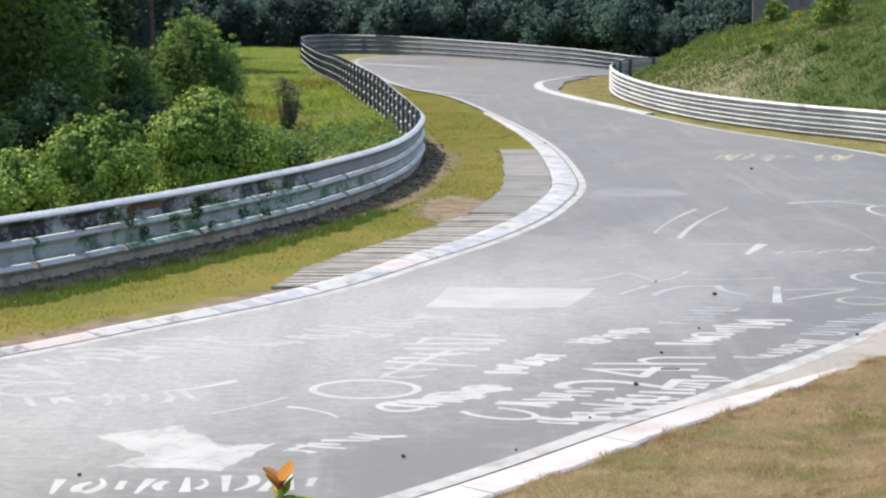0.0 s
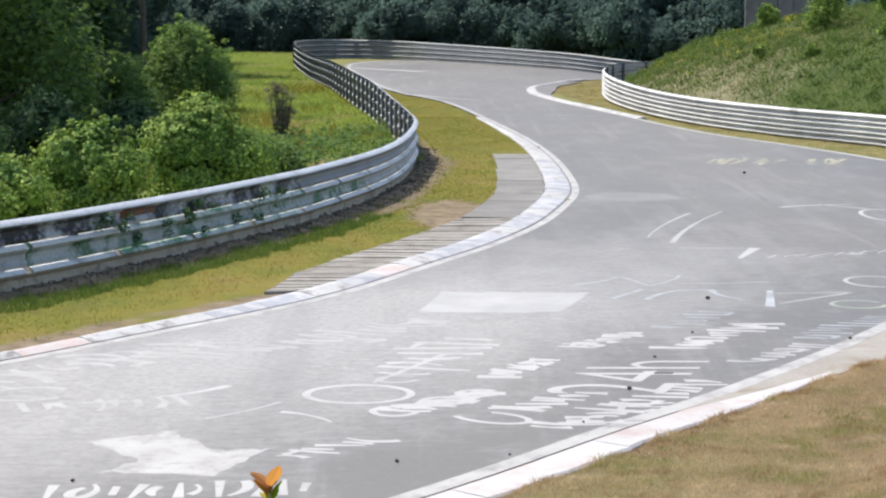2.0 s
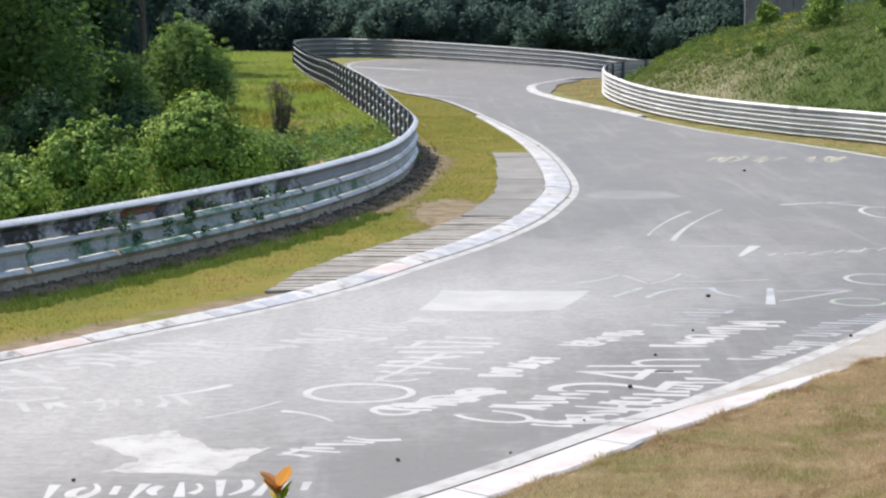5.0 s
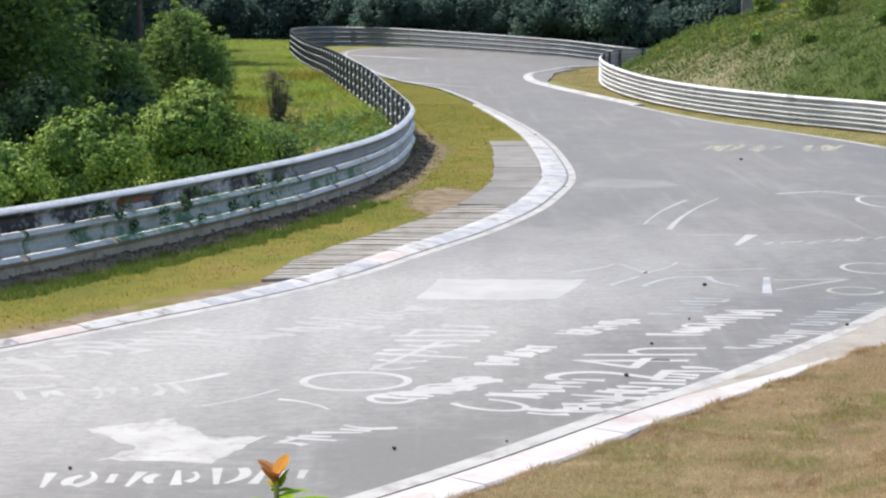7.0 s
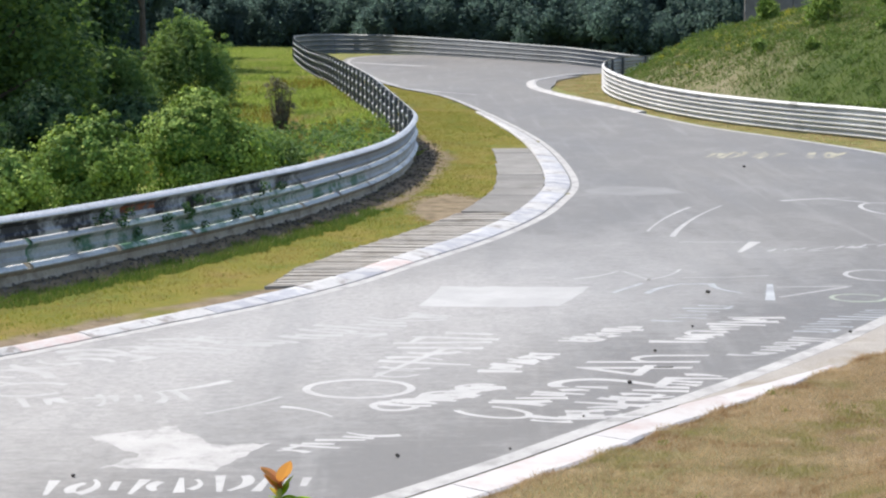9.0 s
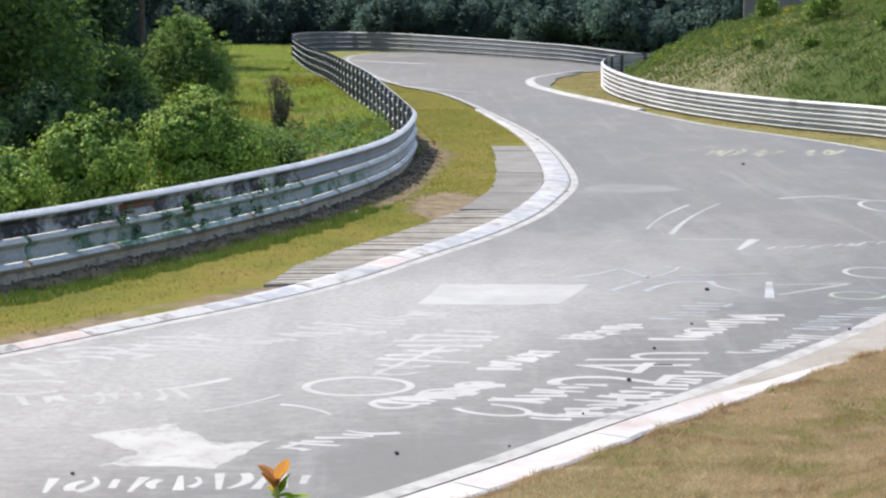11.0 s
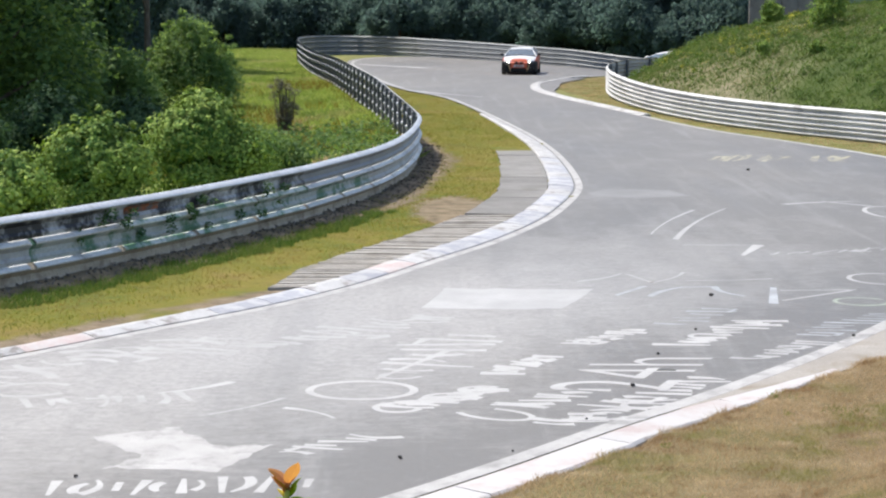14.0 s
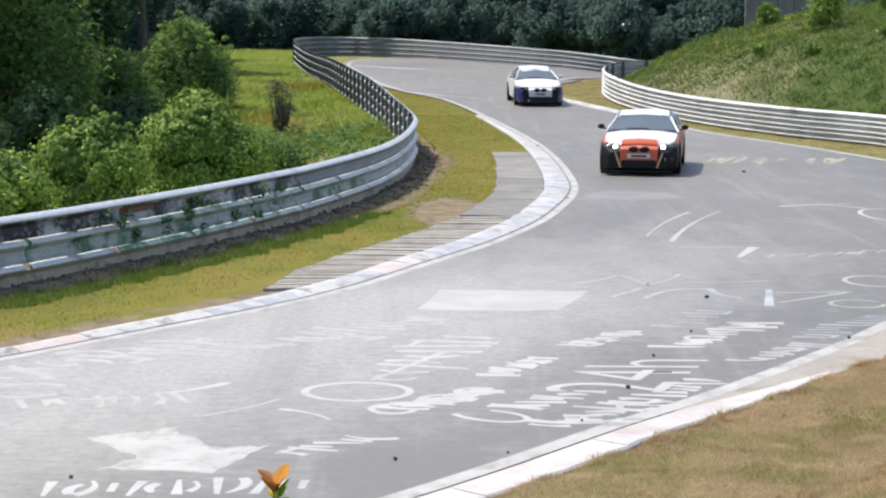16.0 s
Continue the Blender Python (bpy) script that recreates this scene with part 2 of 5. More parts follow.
# edge colours are lightened to show sun on the beams' upper slopes
LIT_TOP_EDGE = surface("sunlit_zinc_edge", (0.42, 0.445, 0.48), (0.53, 0.555, 0.58), 1.2, 0.5, 0.1, 25, 0.1, stain=(0.3, 0.3, 0.31), stain_scale=2.5, stain_at=(0.55, 0.7))
LIT_EDGE = surface("lit_pale_edge", (0.66, 0.66, 0.64), (0.78, 0.78, 0.76), 1.2, 0.5, 0.1, 25, 0.0, stain=(0.36, 0.35, 0.33), stain_scale=2.4, stain_at=(0.54, 0.7), rand=0.25)
LIT_MOSSY_EDGE = surface("lit_mossy_edge", (0.6, 0.63, 0.58), (0.74, 0.76, 0.72), 1.2, 0.6, 0.1, 25, 0.0, stain=(0.13, 0.25, 0.15), stain_scale=2.6, stain_at=(0.48, 0.6))
POST_STEEL = surface("dark_post_steel", (0.1, 0.11, 0.12), (0.16, 0.17, 0.18), 2.0, 0.6, 0.2, 30, 0.3)
BOLT = plain("bright_bolt_zinc", (0.75, 0.76, 0.78), 0.35, 0.6)
BARK = surface("bark", (0.09, 0.07, 0.05), (0.16, 0.13, 0.1), 4, 0.9, 0.8, 22, dist=0.03)
VERGE_GREEN = leafy("verge_grass_blades", (0.075, 0.135, 0.018), (0.135, 0.185, 0.024), (0.21, 0.23, 0.045), 0.5, tint=(1.0, 1.0, 0.6))
FAR_STEEL = surface("far_rail_steel", (0.185, 0.205, 0.22), (0.26, 0.28, 0.295), 0.5, 0.6, 0.1, 25, 0.1, stain=(0.13, 0.135, 0.145), stain_scale=0.5, stain_at=(0.54, 0.7), rand=0.25)
LEAF_BUSH = leafy("bush_leaves", (0.035, 0.095, 0.026), (0.12, 0.235, 0.048), (0.36, 0.445, 0.095), 0.12)
LEAF_LIGHT = leafy("pale_shrub_leaves", (0.085, 0.17, 0.065), (0.16, 0.27, 0.1), (0.28, 0.39, 0.14), 0.5, tint=(1.0, 1.0, 0.6))
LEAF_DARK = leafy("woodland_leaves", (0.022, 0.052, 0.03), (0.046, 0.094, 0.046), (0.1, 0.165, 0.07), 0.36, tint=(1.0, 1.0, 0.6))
LEAF_MID = leafy("shrub_leaves", (0.045, 0.1, 0.04), (0.095, 0.175, 0.06), (0.2, 0.29, 0.09), 0.45, tint=(1.0, 1.0, 0.6))
IVY = leafy("ivy_leaves", (0.03, 0.085, 0.04), (0.055, 0.13, 0.055), (0.12, 0.2, 0.07), 0.3)
STRAW = leafy("yellowing_grass_blades", (0.17, 0.155, 0.025), (0.235, 0.205, 0.036), (0.31, 0.25, 0.06), 0.55, tint=(1.0, 1.0, 0.7), patches=(((0.1, 0.145, 0.025), 0.55, 0.5, 0.62), ((0.25, 0.16, 0.06), 0.5, 0.5, 0.6), ((0.1, 0.09, 0.03), 1.8, 0.56, 0.68)))
# far leaves: the bluish haze of distance is mixed into the leaf colours
LEAF_HAZED = leafy("hazed_woodland_leaves", (0.1, 0.148, 0.15), (0.112, 0.165, 0.156), (0.124, 0.18, 0.16), 0.62, tint=(0.9, 1.0, 0.9))
GRASS_GREEN = leafy("meadow_grass_blades", (0.18, 0.28, 0.065), (0.28, 0.38, 0.095), (0.4, 0.44, 0.17), 0.55, tint=(1.0, 1.0, 0.65), patches=(((0.12, 0.2, 0.05), 0.3, 0.54, 0.66), ((0.4, 0.36, 0.21), 0.22, 0.55, 0.66)))
GRASS_DRY = leafy("dry_grass_blades", (0.32, 0.235, 0.14), (0.42, 0.32, 0.2), (0.52, 0.41, 0.27), 0.55, tint=(1.0, 0.95, 0.8), patches=(((0.22, 0.23, 0.07), 0.8, 0.5, 0.6), ((0.26, 0.165, 0.09), 1.3, 0.52, 0.62), ((0.6, 0.48, 0.33), 2.2, 0.55, 0.66)))
BANK_STRAW = leafy("pale_bank_grass_blades", (0.17, 0.19, 0.08), (0.22, 0.225, 0.11), (0.28, 0.26, 0.155), 0.5, tint=(1.0, 1.0, 0.75))
HILL_LEAF = leafy("bank_weed_leaves", (0.05, 0.11, 0.026), (0.085, 0.155, 0.038), (0.15, 0.2, 0.06), 0.45, tint=(1.0, 1.0, 0.6), patches=(((0.2, 0.2, 0.1), 0.28, 0.56, 0.68),))

# ---- mesh helpers ----


def mesh_ob(name, verts, faces, mat, parent=None, smooth=False, label=""):
    me = bpy.data.meshes.new(name)
    me.from_pydata([tuple(v) for v in verts], [], faces)
    me.materials.append(mat)
    me.update()
    if smooth:
        me.polygons.foreach_set("use_smooth", [True] * len(me.polygons))
        me.set_sharp_from_angle(angle=radians(24))
    ob = new(name, me)
    if parent:
        ob.parent = parent
    if label:
        ob["label"] = label
    return ob


def part(name, bm, mat, parent=None, label="", smooth=False):
    me = bpy.data.meshes.new(name)
    bmesh.ops.recalc_face_normals(bm, faces=bm.faces)
    bm.to_mesh(me)
    bm.free()
    me.materials.append(mat)
    if smooth:
        me.polygons.foreach_set("use_smooth", [True] * len(me.polygons))
    ob = new(name, me)
    if parent:
        ob.parent = parent
    if label:
        ob["label"] = label
    return ob


def share(name, me, m, parent):
    ob = new(name, me)
    ob.parent = parent
    ob.matrix_basis = m
    return ob


def box_bm(sx, sy, sz, bevel=0.0, at=(0, 0, 0), bm=None):
    bm = bm or bmesh.new()
    r = bmesh.ops.create_cube(bm, size=1.0, matrix=Matrix.Translation(at) @ Matrix.Diagonal((sx, sy, sz, 1)))
    if bevel:
        es = list({e for v in r["verts"] for e in v.link_edges})
        bmesh.ops.bevel(bm, geom=es, offset=bevel, segments=2, affect="EDGES")
    return bm


def spline(pts, step=0.5):
    """A smooth plan line through a few points, at even steps."""
    p = np.array(pts, float)
    q = np.vstack([2 * p[0] - p[1], p, 2 * p[-1] - p[-2]])
    out = []
    for i in range(1, len(q) - 2):
        a, b, c, d = q[i - 1], q[i], q[i + 1], q[i + 2]
        for t in np.linspace(0, 1, 24, endpoint=False):
            out.append(0.5 * (2 * b + (c - a) * t + (2 * a - 5 * b + 4 * c - d) * t * t + (3 * b - a - 3 * c + d) * t ** 3))
    out = np.array(out + [p[-1]])
    s = np.concatenate([[0], np.cumsum(np.linalg.norm(np.diff(out[:, :2], axis=0), axis=1))])
    n = max(2, int(s[-1] / step) + 1)
    at = np.linspace(0, s[-1], n)
    return np.stack([np.interp(at, s, out[:, k]) for k in range(out.shape[1])], 1)


def normals(line):
    d = np.gradient(line[:, :2], axis=0)
    d /= np.linalg.norm(d, axis=1)[:, None]
    return np.stack([d[:, 1], -d[:, 0]], 1)      # to the right of the way


def ribbon(name, line, o1, o2, z1, z2, mat, parent=None, depth=0.06, label=""):
    """A strip beside a plan line between two sideways offsets, with a little thickness."""
    n = normals(line)
    a, b = line[:, :2] + n * o1, line[:, :2] + n * o2
    vs, fs = [], []
    for (ax, ay), (bx, by) in zip(a, b):
        h = float(rise(ax, ay))
        vs += [(ax, ay, h + z1), (bx, by, h + z2), (ax, ay, h + z1 - depth), (bx, by, h + z2 - depth)]
    for i in range(len(a) - 1):
        k = 4 * i
        fs += [(k, k + 1, k + 5, k + 4), (k + 1, k + 3, k + 7, k + 5), (k + 2, k, k + 4, k + 6)]
    return mesh_ob(name, vs, fs, mat, parent, label=label)


# ---- the plan: road edges, barriers ----
LEFT = [(-14, 7.4), (-8.3, 14.2), (-4.58, 18.75), (-3.12, 20.75), (-1.96, 22.35), (-0.98, 24.1), (-0.05, 26.35), (0.85, 28.5), (1.7, 31.1), (2.27, 33.6), (2.84, 37.2), (3, 41.5), (2.95, 47.4), (2.59, 53.66),
        (1.64, 61.86), (0.37, 69.9), (-1.27, 75.64), (-2.61, 83.61), (-4.5, 102.06), (-5.4, 112.86), (-5.13, 121.86), (-2.52, 127.71), (2.07, 123.3),
        (5.76, 114.03), (9.36, 105.3), (15.3, 102.6), (27, 102.6), (120, 104)]
RIGHT = [(-9, 3), (-4, 9.2), (-0.32, 13.42), (1.51, 15.82), (2.75, 17.4), (4.35, 19.72), (5.04, 20.86), (7.6, 25), (8.8, 27.4), (9.8, 30), (11.2, 36), (11.6, 41), (10.9, 45.5), (9.6, 50.59),
         (7.92, 55.64), (6, 63.94), (4.62, 69.9), (3.94, 74.36), (3.87, 77.64), (4.14, 81.45), (4.77, 84.33), (6.39, 89.28), (8.46, 92.34), (10.8, 93.96),
         (13.5, 94.68), (18, 95.4), (27, 95.4), (120, 96)]
LEFT_RAIL = [(-12, 14), (-8.2, 19.4), (-5.6, 23.55), (-4.5, 25.75), (-3.9, 27.1), (-3.25, 28.7), (-2.55, 30.65), (-2.14, 31.9), (-1.3, 35.25), (-0.83, 38.2), (-0.57, 41.5), (-0.48, 45.2), (-0.72, 48.4), (-1.15, 52.5), (-2.05, 60.5),
             (-3.15, 68.6), (-4.4, 78), (-6.39, 93.15), (-8.82, 116.55), (-9.27, 127.8), (-7.56, 134.1), (-3.42, 132.39), (0.63, 124.74), (4.05, 116.1),
             (6.93, 108), (9.27, 103.95), (12.6, 101.7), (27, 101.52)]
RIGHT_RAIL = [(13.4, 40), (13, 45), (12, 50), (10.15, 53.84), (8.32, 58.63), (7.16, 63.66), (6.58, 69.21), (6.79, 75.18), (7.74, 81.9), (9.36, 86.76),
              (12.6, 89.64), (18, 90.9)]


def smoothstep(a, b, v):
    t = np.clip((v - a) / (b - a), 0, 1)
    return t * t * (3 - 2 * t)


def rise(x, y):
    """The ground climbs a little beyond the first bend and falls away behind the bank."""
    return 0.36 * smoothstep(50, 79, y) - 0.5 * smoothstep(7, 13.5, x) * smoothstep(90, 103, y)


left_line, right_line = spline(LEFT, 0.5), spline(RIGHT, 0.5)
left_rail_line, right_rail_line = spline(LEFT_RAIL, 0.5), spline(RIGHT_RAIL, 0.5)


def near_line(line, x, y):
    """Distance of many places from a plan line, positive to its right, and the nearest index."""
    n = normals(line)
    best, side, idx = np.full(x.shape, 1e9), np.zeros(x.shape), np.zeros(x.shape, int)
    for i in range(len(line)):
        dx, dy = x - line[i, 0], y - line[i, 1]
        d = dx * dx + dy * dy
        m = d < best
        best = np.where(m, d, best)
        side = np.where(m, dx * n[i, 0] + dy * n[i, 1], side)
        idx = np.where(m, i, idx)
    return np.sqrt(best) * np.where(side >= 0, 1, -1), idx


def waves(x, y):
    return (np.sin(0.7 * x + 0.31 * y) + np.sin(0.43 * y - 0.9 * x + 1.3) + 0.6 * np.sin(2.1 * x + 1.7 * y) + 0.5 * np.sin(3.3 * y - 2.3 * x)) / 3.1


HILL_TOP, HILL_SLOPE = 4.3, 0.58


def terrain(x, y):
    """Height of the ground, and its cover: dryness and bare soil."""
    dl, _ = near_line(left_rail_line[::2], x, y)
    dr, _ = near_line(right_rail_line[::2], x, y)
    el, _ = near_line(left_line[::2], x, y)
    er, _ = near_line(right_line[::2], x, y)
    road = (el > np.where(y < 62, -0.22, 0.25)) & (er < np.where(y < 28, 0.35, -0.25))
    z = rise(x, y) - 0.035 + 0.018 * waves(3 * x, 3 * y)
    # the bank behind the right-hand barrier
    up = np.clip(dr - 0.6, 0, None) * HILL_SLOPE
    bank = HILL_TOP * (1 - np.exp(-up / HILL_TOP * 1.25)) * smoothstep(36, 47, y)
    bank = np.where((dr > 0) & (y > 30) & (y < 135) & (x > 6), bank, 0) * (1 - smoothstep(108, 120, y))
    z = z + bank * (1 + 0.04 * waves(x, y))
    # the viewers' bank on the near right
    near = np.clip(er - 2.5, 0, None) * 0.25
    z = z + np.where((er > 0) & (y < 40) & (dr < 0), np.minimum(near, 1.6) * (1 - smoothstep(22, 34, y)), 0)
    # meadow behind the left-hand barrier falls away a little, then rises to the woods
    behind = np.where((dl < 0) & (y < 160), -dl, 0)
    z = z - 0.25 * smoothstep(0.2, 3, behind) * (1 - smoothstep(56, 76, y)) + 0.10 * waves(0.6 * x, 0.6 * y) * smoothstep(0.5, 4, behind)
    z = z + np.where(y < 40, 0.06 * smoothstep(-0.07, 0.12, er - 0.6 - 0.24 * smoothstep(17.6, 20.5, y)), 0) + 0.03 * ((el < 0) & (el > -3) & (y < 62))
    # soil banked up against the foot of the left-hand barrier
    z = z + np.where(y < 62, 0.1 * (1 - smoothstep(0.1, 0.8, np.abs(dl - 0.15))), 0)
    z = np.where(road, rise(x, y) - 0.12, z)
    dry = np.where(dl > -0.3, np.where((er > 0) & (y < 40), 1.0, 0.6), 0.12)
    dry = np.where((dr > 0.5) & (y > 36) & (x > 6), smoothstep(55, 64, y + 5 * waves(0.8 * x, 0.5 * y)) * (1 - 0.7 * smoothstep(2.5, 5, dr)), dry)
    dry = dry * (0.85 + 0.15 * waves(x * 1.3, y * 0.9))
    soil = np.where((np.abs(dl - 0.25) < 0.5) & (y < 62), 0.85, 0.0)
    soil = np.maximum(soil, np.where((dl > 0) & (dl < 0.85 + 0.2 * waves(2 * x, 2 * y)) & (y > 31) & (y < 49), 0.95, 0))
    soil = np.maximum(soil, np.where((er > 0) & (er < 0.75) & (y < 40), 0.5, 0))
    soil = np.maximum(soil, np.where((el < 0) & (el > -1.0) & (y > 19) & (y < 27), 0.95 * smoothstep(-0.5, 0.1, waves(1.7 * x, 1.3 * y) + 0.3), 0))
    soil = np.maximum(soil, np.where(np.hypot((x - 0.25) / 0.75, (y - 33.3) / 2.4) < 1, 0.9, 0))
    weedy = np.where((dr > 0.3) & (y > 36) & (x > 6), 1.0, np.where((dl > 0) & (el < 0) & (y < 64), 0.1, 0.0))
    return z, np.clip(dry, 0, 1), np.clip(soil, 0, 1), weedy


def ground_sheet():
    xs = np.concatenate([[-900, -500, -250, -140], np.arange(-90, -16, 3.0), np.arange(-16, -8, 0.4), np.arange(-8, 8, 0.2), np.arange(8, 26, 0.4), np.arange(26, 90, 3.0), [140, 250, 500, 900]])
    ys = np.concatenate([[-600, -250, -100, -40, -15], np.arange(-6, 10, 0.4), np.arange(10, 30, 0.2), np.arange(30, 60, 0.4), np.arange(60, 112, 0.7), np.arange(112, 190, 2.0), [210, 260, 350, 600, 1200, 2200]])
    gx, gy = np.meshgrid(xs, ys)
    z, dry, soil, weedy = terrain(gx.ravel(), gy.ravel())
    nx = len(xs)
    vs = np.stack([gx.ravel(), gy.ravel(), z], 1)
    fs = [(j * nx + i, j * nx + i + 1, (j + 1) * nx + i + 1, (j + 1) * nx + i) for j in range(len(ys) - 1) for i in range(nx - 1)]
    ob = mesh_ob("ground", vs, fs, TURF, smooth=True)
    a = ob.data.attributes.new("cover", "FLOAT_VECTOR", "POINT")
    a.data.foreach_set("vector", np.stack([dry, soil, weedy], 1).ravel())
    dl, _ = near_line(left_rail_line[::2], gx.ravel(), gy.ravel())
    el, _ = near_line(left_line[::2], gx.ravel(), gy.ravel())
    v = ob.data.attributes.new("verge", "FLOAT", "POINT")
    v.data.foreach_set("value", ((dl > -0.1) & (el < 0.3) & (gy.ravel() < 110)).astype(float))
    return tagged(ob, "dry verge turf, green meadow and weedy bank around the track", "ground", kind="structure")


def road_sheet():
    p = np.array([(*a, *b) for a, b in zip(LEFT, RIGHT)])
    line = spline(p, 0.6)
    vs, fs, w = [], [], 16
    for lx, ly, rx, ry in line:
        for k in range(w + 1):
            f = -0.03 + 1.05 * k / w
            x, y = lx + (rx - lx) * f, ly + (ry - ly) * f
            vs.append((x, y, float(rise(x, y)) + 0.0))
    for i in range(len(line) - 1):
        for k in range(w):
            a = i * (w + 1) + k
            fs.append((a, a + 1, a + w + 2, a + w + 1))
    ob = mesh_ob("road", vs, fs, ASPHALT, smooth=True)
    return tagged(ob, "worn pale grey asphalt race track with rubbed chalk marks", "road", kind="structure")


ground_sheet()
road_sheet()

# ---- barriers ----
BEAM = [(0.035, 0.0), (0.045, 0.05), (0.012, 0.09), (0.006, 0.16), (0.05, 0.2), (0.075, 0.222), (0.06, 0.24), (0.0, 0.3)]
LIP = [(0.078, 0.222), (0.094, 0.232), (0.1, 0.243), (0.092, 0.255), (0.04, 0.288), (0.0, 0.306)]
RIBBED = [(0.0, 0.0), (0.09, 0.06), (0.09, 0.08), (0.0, 0.125), (0.0, 0.18), (0.09, 0.225), (0.09, 0.245), (0.0, 0.305)]


def beam_mesh(line, side, z0, scale, mat, parent, shape=BEAM, name="beam"):
    """One length of W-shaped steel beam along a plan line."""
    n = normals(line) * side
    vs, fs, m = [], [], len(shape)
    for (x, y, h), (nx, ny) in zip(line, n):
        g = float(rise(x, y))
        for o, z in shape:
            vs.append((x + nx * (o + 0.07), y + ny * (o + 0.07), g + z0(h) + z * scale(h)))
        for o, z in shape:
            vs.append((x + nx * (o + 0.062), y + ny * (o + 0.062), g + z0(h) + z * scale(h)))
    for i in range(len(line) - 1):
        a, b = i * 2 * m, (i + 1) * 2 * m
        for k in range(m - 1):
            fs += [(a + k, b + k, b + k + 1, a + k + 1), (a + m + k, a + m + k + 1, b + m + k + 1, b + m + k)]
        fs += [(a, a + m, b + m, b), (a + m - 1, b + m - 1, b + 2 * m - 1, a + 2 * m - 1)]
    for a in (0, (len(line) - 1) * 2 * m):
        fs += [(a + k, a + k + 1, a + m + k + 1, a + m + k) for k in range(m - 1)]
    return mesh_ob(name, vs, fs, mat, parent, True)


def barrier(name, plan, side, label, mats, beams, shape=BEAM, gap=6, lips=None):
    """Stacked W-beams on steel posts. plan: x, y, height of the top edge."""
    ob = tagged(new(name), label, "guard rail")
    line = spline(plan, 0.25)
    line[:, :2] -= normals(line) * side * 0.12            # the plan line is the face of the beams
    lengths = 16                                          # 4 m lengths
    for s in range(0, len(line) - 2, lengths):
        seg = line[s:s + lengths + 1]
        if len(seg) < 3:
            break
        count = beams(seg[len(seg) // 2])
        for b in range(count):
            mat = mats(seg[len(seg) // 2], b, s // lengths)
            beam_mesh(seg, side, lambda h, b=b, c=count: -0.02 + (h + 0.02) * b / c, lambda h, c=count: (h + 0.02) / c / 0.304, mat, ob, shape)
            # rolled edges in sunlit tones: whole along the top, in two-metre pieces with open joints below
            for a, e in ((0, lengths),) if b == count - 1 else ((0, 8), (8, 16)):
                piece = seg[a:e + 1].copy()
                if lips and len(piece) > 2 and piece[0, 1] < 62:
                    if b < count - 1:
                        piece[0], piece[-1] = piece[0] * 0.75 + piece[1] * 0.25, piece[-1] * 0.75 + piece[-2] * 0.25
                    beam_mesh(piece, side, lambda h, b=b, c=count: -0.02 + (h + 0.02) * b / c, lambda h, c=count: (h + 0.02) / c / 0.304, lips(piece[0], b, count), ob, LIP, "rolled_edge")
    n = normals(line) * side
    post = bmesh.new()
    for sx, x0 in ((0.2, 0.0), (0.014, -0.095), (0.014, 0.095)):
        box_bm(sx, 0.012 if sx > 0.1 else 0.09, 1.0, 0, (x0, 0.0 if sx > 0.1 else 0.03, 0.5), post)
    pme = bpy.data.meshes.new("post")
    post.to_mesh(pme)
    post.free()
    pme.materials.append(POST_STEEL)
    bolt = bmesh.new()
    bmesh.ops.create_cone(bolt, cap_ends=True, segments=8, radius1=0.05, radius2=0.042, depth=0.04, matrix=pose(0, 0, 0, 90, 0, 0))
    bme = bpy.data.meshes.new("bolt")
    bolt.to_mesh(bme)
    bolt.free()
    bme.materials.append(BOLT)
    for i in range(4, len(line), gap):
        x, y, h = line[i]
        nx, ny = n[i]
        yaw = math.degrees(math.atan2(-nx, ny))
        px, py = x - nx * 0.0, y - ny * 0.0
        share("post", pme, pose(px, py, float(rise(x, y)) - 0.35, 0, 0, yaw) @ Matrix.Diagonal((1, 1, h + 0.33, 1)), ob)
        if 46 < y < 112 and x < 0:
            c = beams(line[i])
            for b in range(c):
                share("bolt", bme, pose(x - nx * 0.05, y - ny * 0.05, float(rise(x, y)) + 0.04 + (h - 0.04) * (b + 0.5) / c, 0, 0, yaw), ob)
    return ob


def left_height(y, i):
    if i >= 18:
        return {18: 1.35, 19: 1.4, 20: 1.38, 21: 1.32, 22: 1.2, 23: 1.1, 24: 1.0}.get(i, 0.95)
    return 0.95 + 0.33 * float(smoothstep(38, 62, y))


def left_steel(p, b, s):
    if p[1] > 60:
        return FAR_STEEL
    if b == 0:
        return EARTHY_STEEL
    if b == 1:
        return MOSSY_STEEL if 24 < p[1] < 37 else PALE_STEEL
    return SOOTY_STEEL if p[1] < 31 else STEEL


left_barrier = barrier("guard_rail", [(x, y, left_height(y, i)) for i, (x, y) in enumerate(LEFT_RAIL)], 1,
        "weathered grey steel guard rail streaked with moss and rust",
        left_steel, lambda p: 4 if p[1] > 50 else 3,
        lips=lambda p, b, c: LIT_TOP_EDGE if b == c - 1 else LIT_MOSSY_EDGE if 24.5 < p[1] < 30 else LIT_EDGE)
barrier("guard_rail", [(x, y, 0.84 + 0.12 * float(smoothstep(60, 72, y))) for x, y in RIGHT_RAIL], -1,
        "whitish steel guard rail in front of the grassy bank",
        lambda p, b, s: WHITE_STEEL, lambda p: 3, RIBBED, 12)

# an orange rust blotch on the near length of the top beam
RUST = surface("orange_rust", (0.2, 0.06, 0.025), (0.3, 0.1, 0.04), 9, 0.9, 0.3, 60, stain=(0.1, 0.09, 0.085), stain_scale=7, stain_at=(0.46, 0.56))
rusty = spline([(x, y, 0.95) for x, y in LEFT_RAIL], 0.125)
rusty[:, :2] -= normals(rusty) * 0.12
